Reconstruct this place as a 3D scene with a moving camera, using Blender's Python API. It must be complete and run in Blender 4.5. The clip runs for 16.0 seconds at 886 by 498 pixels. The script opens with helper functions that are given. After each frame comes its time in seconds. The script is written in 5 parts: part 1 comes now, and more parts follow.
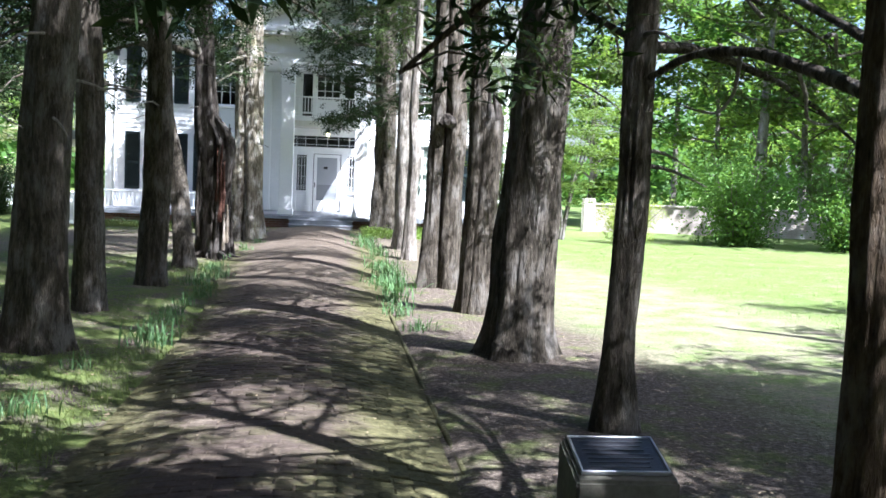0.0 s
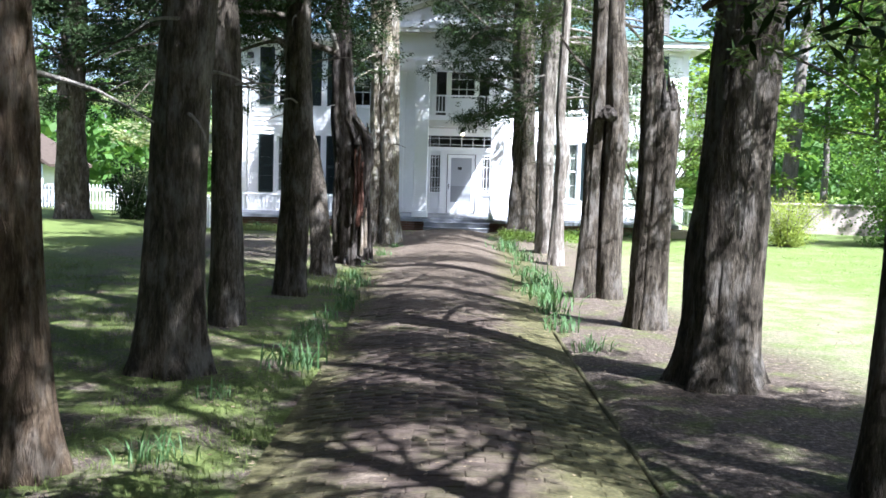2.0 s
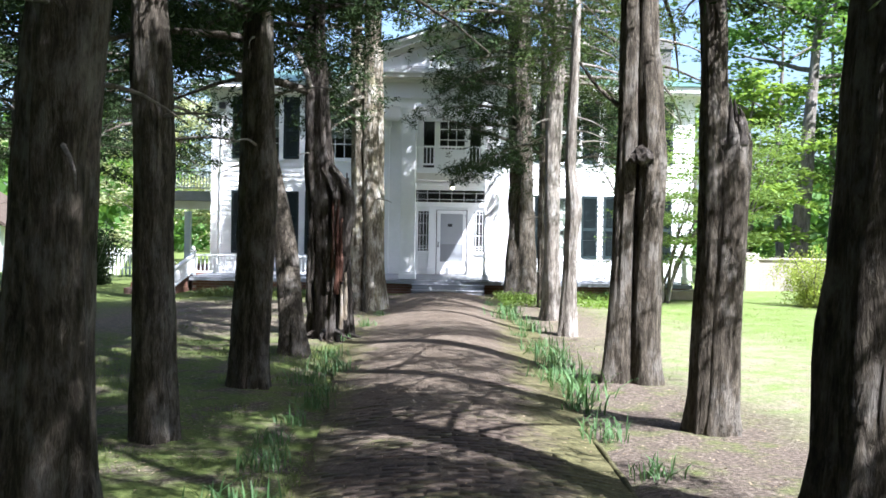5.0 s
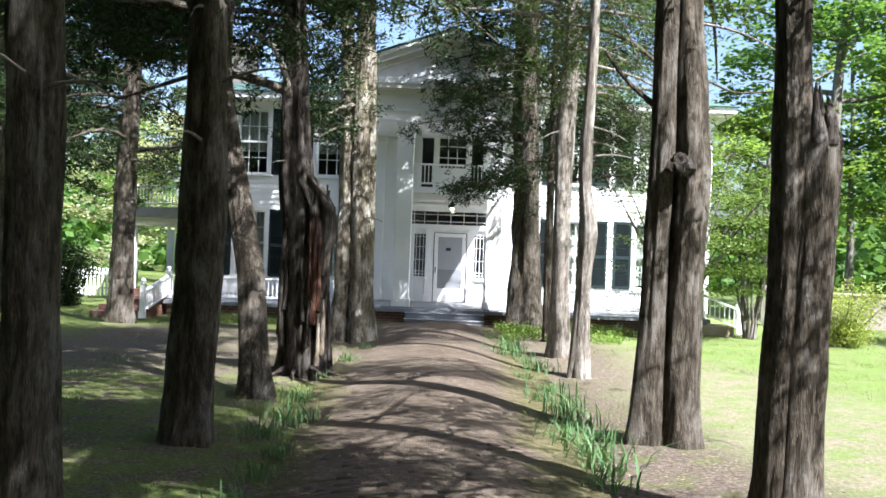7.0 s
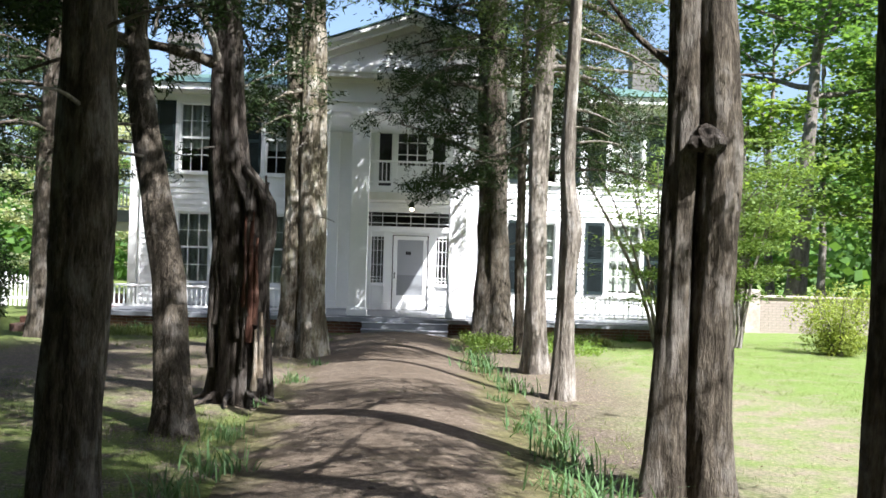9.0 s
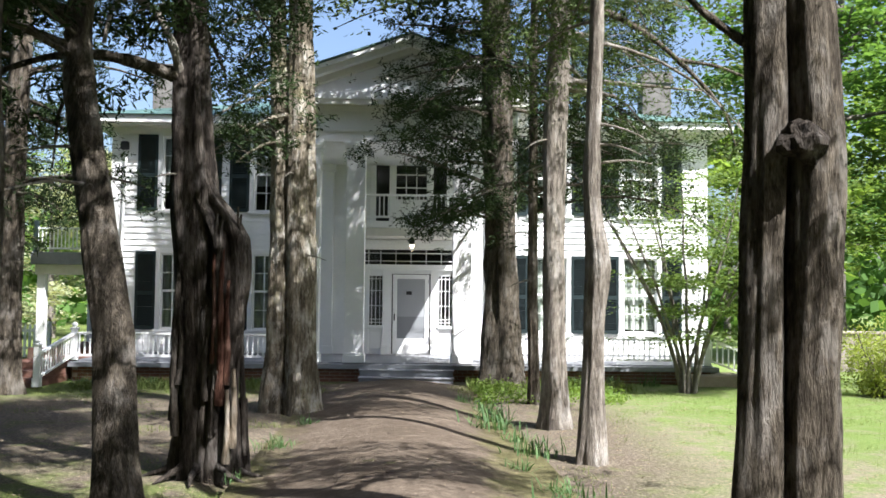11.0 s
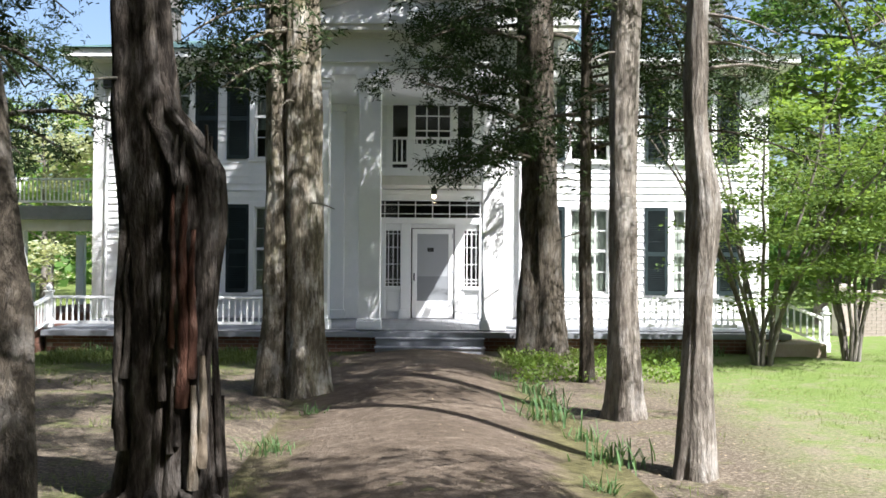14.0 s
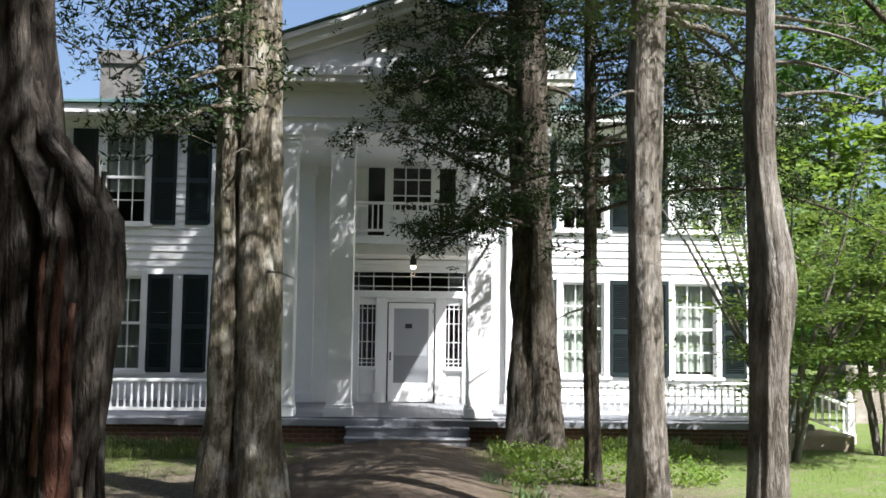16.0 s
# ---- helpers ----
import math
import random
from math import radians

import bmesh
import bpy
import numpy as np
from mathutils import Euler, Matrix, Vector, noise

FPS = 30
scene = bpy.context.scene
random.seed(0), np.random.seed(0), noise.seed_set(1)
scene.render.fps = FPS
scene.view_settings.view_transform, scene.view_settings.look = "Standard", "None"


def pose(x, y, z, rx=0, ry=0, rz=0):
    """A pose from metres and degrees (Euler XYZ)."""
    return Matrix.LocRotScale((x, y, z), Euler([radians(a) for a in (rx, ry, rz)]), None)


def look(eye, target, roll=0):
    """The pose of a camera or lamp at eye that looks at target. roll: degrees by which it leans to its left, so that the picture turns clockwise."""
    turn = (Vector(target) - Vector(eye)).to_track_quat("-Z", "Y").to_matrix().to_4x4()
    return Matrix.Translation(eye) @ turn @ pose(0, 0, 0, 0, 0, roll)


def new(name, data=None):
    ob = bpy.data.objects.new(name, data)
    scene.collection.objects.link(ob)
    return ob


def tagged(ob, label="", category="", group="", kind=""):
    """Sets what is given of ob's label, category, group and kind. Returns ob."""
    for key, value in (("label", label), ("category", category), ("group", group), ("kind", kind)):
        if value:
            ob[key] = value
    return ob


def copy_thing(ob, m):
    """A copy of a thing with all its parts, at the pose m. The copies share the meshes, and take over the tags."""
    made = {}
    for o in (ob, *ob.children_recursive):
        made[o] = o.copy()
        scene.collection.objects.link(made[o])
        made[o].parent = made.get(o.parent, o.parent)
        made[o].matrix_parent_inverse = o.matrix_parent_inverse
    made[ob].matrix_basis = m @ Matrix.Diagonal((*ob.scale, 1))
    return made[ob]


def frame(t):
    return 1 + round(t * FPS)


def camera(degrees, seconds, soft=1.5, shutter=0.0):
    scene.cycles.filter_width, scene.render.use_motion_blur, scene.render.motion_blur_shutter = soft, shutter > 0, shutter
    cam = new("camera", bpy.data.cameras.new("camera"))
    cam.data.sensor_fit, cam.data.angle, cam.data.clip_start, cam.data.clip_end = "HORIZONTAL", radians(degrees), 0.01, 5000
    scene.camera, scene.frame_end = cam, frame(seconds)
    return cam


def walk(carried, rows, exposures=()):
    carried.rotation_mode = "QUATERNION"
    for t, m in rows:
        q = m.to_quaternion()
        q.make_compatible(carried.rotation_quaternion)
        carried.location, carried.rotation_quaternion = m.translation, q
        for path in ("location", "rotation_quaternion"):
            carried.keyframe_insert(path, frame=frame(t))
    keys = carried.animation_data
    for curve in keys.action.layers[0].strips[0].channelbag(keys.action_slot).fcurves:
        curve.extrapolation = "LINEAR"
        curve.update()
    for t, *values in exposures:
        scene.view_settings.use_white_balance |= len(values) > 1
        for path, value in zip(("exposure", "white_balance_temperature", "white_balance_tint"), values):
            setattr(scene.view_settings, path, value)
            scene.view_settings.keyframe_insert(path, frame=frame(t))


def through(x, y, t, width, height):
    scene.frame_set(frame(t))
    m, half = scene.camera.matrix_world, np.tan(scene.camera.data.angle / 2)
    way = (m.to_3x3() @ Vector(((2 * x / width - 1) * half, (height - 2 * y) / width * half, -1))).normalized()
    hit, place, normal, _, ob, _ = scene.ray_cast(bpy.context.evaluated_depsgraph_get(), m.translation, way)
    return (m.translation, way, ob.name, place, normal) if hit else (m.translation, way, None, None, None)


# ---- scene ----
cam = camera(47.2, 16.0, soft=1.6)
PATH = [
    (0, (0.397, -0.36, 1.71), (0.583, 1.627, 1.573), 2.3),
    (0.5, (0.289, -0.141, 1.689), (0.355, 1.854, 1.559), 2.4),
    (1, (0.126, 0.207, 1.687), (0.217, 2.201, 1.563), 1.5),
    (1.5, (0.062, 0.571, 1.685), (0.075, 2.568, 1.57), 1.5),
    (2, (0.022, 0.988, 1.682), (-0.036, 2.982, 1.538), 1.6),
    (2.5, (-0.096, 1.44, 1.68), (-0.132, 3.438, 1.579), 1.3),
    (3, (-0.162, 1.851, 1.706), (-0.182, 3.849, 1.621), -0.0),
    (3.5, (-0.135, 2.307, 1.724), (-0.143, 4.307, 1.689), 1.1),
    (6, (-0.235, 4.948, 1.661), (-0.283, 6.947, 1.633), 1.0),
    (6.5, (-0.184, 5.549, 1.649), (-0.234, 7.548, 1.687), 2.2),
    (7, (-0.145, 5.993, 1.668), (-0.179, 7.993, 1.687), 2.1),
    (7.5, (-0.192, 6.558, 1.653), (-0.159, 8.558, 1.674), 1.4),
    (8, (-0.155, 7.06, 1.662), (-0.143, 9.059, 1.719), 1.9),
    (8.5, (-0.174, 7.483, 1.679), (-0.176, 9.483, 1.694), 2.6),
    (9, (-0.202, 8.109, 1.647), (-0.155, 10.108, 1.679), 1.7),
    (9.5, (-0.156, 8.521, 1.643), (-0.136, 10.519, 1.723), 1.2),
    (12, (-0.275, 10.981, 1.738), (-0.218, 12.978, 1.846), 0.3),
    (12.5, (-0.298, 11.425, 1.732), (-0.279, 13.423, 1.816), -0.0),
    (13, (-0.266, 11.923, 1.736), (-0.29, 13.921, 1.828), 1.7),
    (13.5, (-0.365, 12.451, 1.692), (-0.372, 14.448, 1.797), 1.1),
    (14, (-0.439, 12.92, 1.703), (-0.419, 14.92, 1.726), 0.4),
    (14.5, (-0.454, 13.471, 1.728), (-0.459, 15.471, 1.768), 1.7),
    (15, (-0.526, 14.033, 1.684), (-0.491, 16.029, 1.799), 0.1),
    (15.5, (-0.574, 14.513, 1.729), (-0.465, 16.507, 1.84), -0.4),
    (16, (-0.466, 14.962, 1.773), (-0.403, 16.954, 1.942), 0.7),
]
EXPOSURES = [(0.0, 2.46, 5400, 14), (1.0, 2.4, 5400, 14), (4.0, 2.3, 5500, 14), (8.0, 2.0, 5900, 12), (12.0, 1.68, 6050, 12), (14.0, 1.68, 6050, 12), (15.4, 1.68, 6050, 12), (16.0, 1.42, 6050, 12)]
walk(cam, [(t, look(eye, target, roll)) for t, eye, target, roll in PATH], EXPOSURES)

# ---- world and sun ----
SUN_AZ, SUN_EL = 46.0, 52.0          # degrees to the right of straight behind the first view; height
sun_from = Vector((math.sin(radians(SUN_AZ)) * math.cos(radians(SUN_EL)), -math.cos(radians(SUN_AZ)) * math.cos(radians(SUN_EL)), math.sin(radians(SUN_EL))))
world = bpy.data.worlds.new("sky")
scene.world = world
world.use_nodes = True
wn = world.node_tree
sky = wn.nodes.new("ShaderNodeTexSky")
sky.sky_type, sky.sun_disc = "NISHITA", False
sky.sun_elevation, sky.sun_rotation = radians(SUN_EL), math.atan2(sun_from.x, sun_from.y)
sky.air_density, sky.dust_density, sky.ozone_density = 1.0, 3.0, 1.2
wn.nodes["Background"].inputs[1].default_value = 0.071
wn.links.new(sky.outputs[0], wn.nodes["Background"].inputs[0])
sun_data = bpy.data.lights.new("sun", "SUN")
sun_data.energy, sun_data.angle, sun_data.color = 5.0, radians(0.53), (1.0, 0.96, 0.9)
sun = new("sun", sun_data)
sun.matrix_world = look(sun_from * 100, (0, 0, 0))


# ---- materials ----
def node(nt, kind, **values):
    n = nt.nodes.new(kind)
    for key, value in values.items():
        n.inputs[key.replace("_", " ")].default_value = value
    return n


def base_material(name, rough=0.8, metal=0.0, spec=0.3):
    m = bpy.data.materials.new(name)
    m.use_nodes = True
    b = m.node_tree.nodes["Principled BSDF"]
    b.inputs["Roughness"].default_value, b.inputs["Metallic"].default_value = rough, metal
    b.inputs["Specular IOR Level"].default_value = spec
    return m, m.node_tree, b


def ramp(nt, fac, stops):
    r = nt.nodes.new("ShaderNodeValToRGB")
    while len(r.color_ramp.elements) < len(stops):
        r.color_ramp.elements.new(0.5)
    for el, (p, c) in zip(r.color_ramp.elements, stops):
        el.position, el.color = p, (*c, 1.0)
    nt.links.new(fac, r.inputs[0])
    return r.outputs[0]


def coords(nt, scale=(1, 1, 1), world_space=False):
    m = nt.nodes.new("ShaderNodeMapping")
    m.inputs["Scale"].default_value = scale
    if world_space:
        src = nt.nodes.new("ShaderNodeNewGeometry").outputs["Position"]
    else:
        src = nt.nodes.new("ShaderNodeTexCoord").outputs["Object"]
    nt.links.new(src, m.inputs["Vector"])
    return m.outputs[0]


def noise_tex(nt, vec, scale, detail=4.0, rough=0.6):
    n = node(nt, "ShaderNodeTexNoise", Scale=scale, Detail=detail, Roughness=rough)
    nt.links.new(vec, n.inputs["Vector"])
    return n.outputs["Fac"]


def mix_col(nt, fac, a, b, blend="MIX"):
    m = nt.nodes.new("ShaderNodeMix")
    m.data_type, m.blend_type = "RGBA", blend
    for sock, val in ((m.inputs[0], fac), (m.inputs[6], a), (m.inputs[7], b)):
        if hasattr(val, "links"):
            nt.links.new(val, sock)
        elif isinstance(val, tuple):
            sock.default_value = (*val, 1.0)
        else:
            sock.default_value = val
    return m.outputs[2]


def bump(nt, b, height, strength, distance):
    n = node(nt, "ShaderNodeBump", Strength=strength, Distance=distance)
    nt.links.new(height, n.inputs["Height"])
    nt.links.new(n.outputs[0], b.inputs["Normal"])


def simple(name, lo, hi, scale=8.0, rough=0.7, spec=0.3, stretch=(1, 1, 1), bump_d=0.003, metal=0.0, dirt=None, world_space=False):
    """Two-scale mottled colour between lo and hi, with fine relief and, if given, stains."""
    m, nt, b = base_material(name, rough, metal, spec)
    v = coords(nt, stretch, world_space)
    fine = noise_tex(nt, v, scale * 6, 5)
    col = ramp(nt, noise_tex(nt, v, scale, 5), ((0.3, lo), (0.7, hi)))
    col = mix_col(nt, 0.35, col, ramp(nt, fine, ((0.35, lo), (0.65, hi))))
    if dirt:
        patch = ramp(nt, noise_tex(nt, v, scale * 0.35, 6, 0.7), ((0.5, (0, 0, 0)), (0.72, (1, 1, 1))))
        col = mix_col(nt, patch, col, dirt)
    nt.links.new(col, b.inputs["Base Color"])
    bump(nt, b, fine, 0.5, bump_d)
    return m


def bark_material(name, dark, mid, light, strip=30.0, moss=0.0, gap=0.47, worn=0.55, lichen=(0.16, 0.17, 0.07)):
    """Shreddy bark: fine fibres, broken strips between furrows, weathered patches and lichen."""
    m, nt, b = base_material(name, 0.92, 0.0, 0.12)
    warp = noise_tex(nt, coords(nt, (1, 1, 0.6)), 4.0, 3)
    add = nt.nodes.new("ShaderNodeVectorMath")
    add.operation = "MULTIPLY_ADD"
    nt.links.new(warp, add.inputs[0])
    add.inputs[1].default_value = (0.09, 0.09, 0.0)
    nt.links.new(coords(nt, (1, 1, 0.16)), add.inputs[2])
    v = add.outputs[0]
    fibre = noise_tex(nt, v, strip * 2.6, 4, 0.65)
    strips = noise_tex(nt, v, strip * 0.8, 6, 0.7)
    patch = noise_tex(nt, coords(nt, (1, 1, 0.45)), 5.0, 6, 0.7)
    col = ramp(nt, strips, ((0.3, dark), (gap - 0.02, mid), (0.75, light)))
    col = mix_col(nt, 0.4, col, ramp(nt, fibre, ((0.3, dark), (0.55, mid), (0.75, light))))
    col = mix_col(nt, ramp(nt, patch, ((0.5, (0, 0, 0)), (0.64, (worn, worn, worn)))), col, tuple(0.5 * c + 0.5 * sum(light) / 3 for c in light))
    col = mix_col(nt, ramp(nt, patch, ((0.34, (0.85, 0.85, 0.85)), (0.48, (0, 0, 0)))), col, tuple((c + d) / 2 for c, d in zip(dark, mid)))
    if moss:
        col = mix_col(nt, ramp(nt, noise_tex(nt, coords(nt, (1, 1, 0.5)), 2.2, 6, 0.7), ((0.55, (0, 0, 0)), (0.75, (moss, moss, moss)))), col, lichen)
    nt.links.new(col, b.inputs["Base Color"])
    both = nt.nodes.new("ShaderNodeMath")
    both.operation = "MULTIPLY_ADD"
    nt.links.new(strips, both.inputs[0])
    both.inputs[1].default_value = 2.0
    nt.links.new(fibre, both.inputs[2])
    bump(nt, b, both.outputs[0], 1.0, 0.03)
    return m


def leaf_material(name, lo, hi, through=0.45, gloss=0.3):
    m, nt, b = base_material(name, 0.6, 0.0, gloss)
    info = nt.nodes.new("ShaderNodeNewGeometry")
    col = ramp(nt, info.outputs["Random Per Island"], ((0.0, lo), (1.0, hi)))
    big = noise_tex(nt, coords(nt, (1, 1, 1), True), 0.6, 3)
    col = mix_col(nt, ramp(nt, big, ((0.35, (0, 0, 0)), (0.7, (0.6, 0.6, 0.6)))), col, hi)
    nt.links.new(col, b.inputs["Base Color"])
    t = nt.nodes.new("ShaderNodeBsdfTranslucent")
    nt.links.new(mix_col(nt, 0.5, col, (hi[0] * 1.5, hi[1] * 1.35, hi[2] * 0.6)), t.inputs[0])
    x = nt.nodes.new("ShaderNodeMixShader")
    x.inputs[0].default_value = through
    nt.links.new(b.outputs[0], x.inputs[1])
    nt.links.new(t.outputs[0], x.inputs[2])
    nt.links.new(x.outputs[0], nt.nodes["Material Output"].inputs[0])
    return m


def glass_material(name):
    m, nt, b = base_material(name)
    clear = nt.nodes.new("ShaderNodeBsdfTransparent")
    clear.inputs[0].default_value = (0.8, 0.84, 0.82, 1)
    shine = nt.nodes.new("ShaderNodeBsdfGlossy")
    shine.inputs["Roughness"].default_value = 0.03
    fres = node(nt, "ShaderNodeFresnel", IOR=1.5)
    x = nt.nodes.new("ShaderNodeMixShader")
    for a, c in ((fres.outputs[0], x.inputs[0]), (clear.outputs[0], x.inputs[1]), (shine.outputs[0], x.inputs[2]), (x.outputs[0], nt.nodes["Material Output"].inputs[0])):
        nt.links.new(a, c)
    return m


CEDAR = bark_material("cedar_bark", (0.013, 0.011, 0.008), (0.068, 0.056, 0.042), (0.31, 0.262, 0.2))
# Moss and lichen, and pale strips raised to carry the sun on this trunk.
CEDAR_MOSS_LIT = bark_material("mossy_lit_cedar_bark", (0.025, 0.021, 0.015), (0.14, 0.118, 0.086), (0.55, 0.49, 0.38), 16.0, moss=0.7, gap=0.5, worn=0.9, lichen=(0.36, 0.33, 0.16))
# Cedar bark with the orange of sunlight tinted into its colour.
SUN_TINT_BARK = bark_material("sun_tinted_cedar_bark", (0.018, 0.012, 0.008), (0.1, 0.07, 0.045), (0.34, 0.26, 0.17))
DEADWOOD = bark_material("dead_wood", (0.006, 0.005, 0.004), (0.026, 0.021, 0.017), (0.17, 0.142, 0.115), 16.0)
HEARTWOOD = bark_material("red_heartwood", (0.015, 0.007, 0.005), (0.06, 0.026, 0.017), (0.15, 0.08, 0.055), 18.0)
BAREWOOD = bark_material("bare_sapwood", (0.08, 0.06, 0.042), (0.22, 0.175, 0.125), (0.45, 0.38, 0.29), 18.0)
TWIG = bark_material("bare_twig", (0.1, 0.085, 0.07), (0.25, 0.22, 0.18), (0.45, 0.42, 0.36), 30.0)
GREY_BARK = bark_material("grey_bark", (0.05, 0.045, 0.04), (0.16, 0.14, 0.12), (0.32, 0.29, 0.26), 11.0)
# Lighter copy of the cedar bark, with sunlight put into the colour.
SUNLIT_BARK = bark_material("sunlit_cedar_bark", (0.035, 0.03, 0.025), (0.17, 0.146, 0.12), (0.5, 0.45, 0.38), 18.0, gap=0.47)
# Near-black green: the shade of the undersides is put into the colour.
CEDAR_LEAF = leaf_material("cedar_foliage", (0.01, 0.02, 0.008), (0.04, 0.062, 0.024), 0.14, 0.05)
# Lighter copy of that green for trees on the sunny side.
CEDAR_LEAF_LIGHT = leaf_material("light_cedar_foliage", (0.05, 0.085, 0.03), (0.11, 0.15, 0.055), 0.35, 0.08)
SPRING_LEAF = leaf_material("spring_leaf", (0.085, 0.16, 0.025), (0.2, 0.3, 0.06), 0.5)
DOGWOOD_LEAF = leaf_material("dogwood_leaf", (0.05, 0.1, 0.02), (0.16, 0.235, 0.06), 0.4)
WOOD_LEAF = leaf_material("woodland_leaf", (0.04, 0.1, 0.022), (0.11, 0.21, 0.045), 0.55)
SHRUB_LEAF = leaf_material("shrub_leaf", (0.05, 0.12, 0.02), (0.12, 0.22, 0.04), 0.45)
PALE_LEAF = leaf_material("pale_spring_leaf", (0.17, 0.21, 0.09), (0.42, 0.45, 0.3), 0.45)
YELLOW_LEAF = leaf_material("yellow_green_leaf", (0.15, 0.2, 0.04), (0.3, 0.36, 0.08), 0.45)
BLADE = leaf_material("bulb_leaf", (0.035, 0.09, 0.03), (0.12, 0.21, 0.08), 0.35)
GRASS = leaf_material("grass_blade", (0.06, 0.1, 0.02), (0.18, 0.22, 0.075), 0.4, 0.15)
LITTER = leaf_material("leaf_litter", (0.1, 0.07, 0.04), (0.3, 0.24, 0.16), 0.1, 0.1)

WHITE = simple("white_paint", (0.74, 0.75, 0.75), (0.83, 0.83, 0.82), 1.6, 0.5, 0.35, (1, 1, 1), 0.001, dirt=(0.68, 0.68, 0.65))
WHITE_TRIM = simple("white_trim_paint", (0.78, 0.78, 0.77), (0.84, 0.84, 0.83), 2.5, 0.4, 0.4, (1, 1, 1), 0.0008)
# Yellower, darker white for soffits, vent and beam.
SOFFIT = simple("dull_white_paint", (0.62, 0.6, 0.52), (0.74, 0.72, 0.65), 1.2, 0.6, 0.3, (1, 1, 1), 0.001, dirt=(0.5, 0.46, 0.36))
DARK_PAINT = simple("black_green_paint", (0.009, 0.017, 0.018), (0.018, 0.03, 0.032), 5.0, 0.45, 0.4)
ROOF = simple("green_roof_metal", (0.06, 0.12, 0.1), (0.1, 0.17, 0.14), 0.8, 0.45, 0.4)
GREY_PAINT = simple("grey_floor_paint", (0.2, 0.21, 0.23), (0.28, 0.29, 0.31), 2.0, 0.5, 0.35, dirt=(0.16, 0.15, 0.14))
SCREEN = simple("screen_mesh", (0.3, 0.31, 0.32), (0.36, 0.37, 0.38), 120.0, 0.8, 0.1)
SCREEN_DARK = simple("dark_screen_mesh", (0.2, 0.21, 0.22), (0.25, 0.26, 0.27), 120.0, 0.8, 0.1)
CURTAIN = simple("curtain_cloth", (0.5, 0.5, 0.46), (0.68, 0.68, 0.63), 4.0, 0.9, 0.1, (6, 1, 0.3))
# Dark grey that puts the dimness of the rooms into the surface.
INTERIOR = simple("room_shade_plaster", (0.1, 0.095, 0.09), (0.15, 0.14, 0.13), 2.0, 0.9, 0.1)
BRICK = simple("old_brick", (0.13, 0.06, 0.045), (0.26, 0.14, 0.1), 3.0, 0.9, 0.15, dirt=(0.1, 0.09, 0.08))
GARDEN_BRICK = simple("garden_wall_brick", (0.25, 0.2, 0.17), (0.45, 0.4, 0.35), 2.0, 0.9, 0.15, dirt=(0.55, 0.53, 0.5))
MORTAR = simple("mortar", (0.25, 0.22, 0.19), (0.36, 0.33, 0.29), 10.0, 0.95, 0.1)
STONE = simple("pedestal_concrete", (0.09, 0.083, 0.066), (0.19, 0.176, 0.14), 7.0, 0.9, 0.2, dirt=(0.13, 0.15, 0.08))
TAN_STONE = simple("tan_stone", (0.3, 0.24, 0.17), (0.42, 0.35, 0.26), 5.0, 0.9, 0.2)
BRONZE = simple("dark_bronze", (0.03, 0.03, 0.035), (0.06, 0.06, 0.07), 14.0, 0.4, 0.5, metal=0.6)
PEWTER = simple("worn_metal_edge", (0.35, 0.36, 0.38), (0.5, 0.51, 0.52), 14.0, 0.4, 0.5, metal=0.6)
IRON = simple("black_iron", (0.012, 0.012, 0.012), (0.03, 0.03, 0.03), 12.0, 0.5, 0.4)
STUCCO = simple("chimney_stucco", (0.1, 0.095, 0.09), (0.2, 0.19, 0.175), 3.0, 0.9, 0.15, dirt=(0.12, 0.11, 0.1))
SHINGLE = simple("brown_shingle", (0.05, 0.038, 0.03), (0.1, 0.078, 0.06), 6.0, 0.9, 0.1)
BOARD = simple("weathered_board", (0.2, 0.17, 0.14), (0.34, 0.3, 0.25), 3.0, 0.9, 0.1, (1, 1, 0.2))
GLASS = glass_material("window_glass")
LAMP_GLOW, _nt, _b = base_material("lamp_glow")
_b.inputs["Emission Color"].default_value, _b.inputs["Emission Strength"].default_value = (1.0, 0.72, 0.4, 1), 6.0


def margin_moss(nt, v, col, fine):
    """Green moss creeping in from both margins of the walk."""
    split = nt.nodes.new("ShaderNodeSeparateXYZ")
    nt.links.new(v, split.inputs[0])

    def math_node(op, a, b, c=0.0):
        n = nt.nodes.new("ShaderNodeMath")
        n.operation = op
        for k, val in enumerate((a, b, c)):
            if isinstance(val, float):
                n.inputs[k].default_value = val
            else:
                nt.links.new(val, n.inputs[k])
        return n.outputs[0]

    across = math_node("ABSOLUTE", math_node("MULTIPLY_ADD", split.outputs["Y"], 0.025, math_node("ADD", split.outputs["X"], 0.08)), 0.0)
    edge = math_node("MULTIPLY_ADD", noise_tex(nt, v, 1.7, 6, 0.7), 1.5, math_node("MULTIPLY_ADD", split.outputs["Y"], -0.035, math_node("ADD", across, -0.5)))
    r = nt.nodes.new("ShaderNodeMapRange")
    nt.links.new(edge, r.inputs[0])
    r.inputs[1].default_value, r.inputs[2].default_value, r.inputs[4].default_value = 0.5, 0.85, 0.8
    return mix_col(nt, r.outputs[0], col, ramp(nt, fine, ((0.3, (0.035, 0.036, 0.013)), (0.7, (0.15, 0.14, 0.06)))))


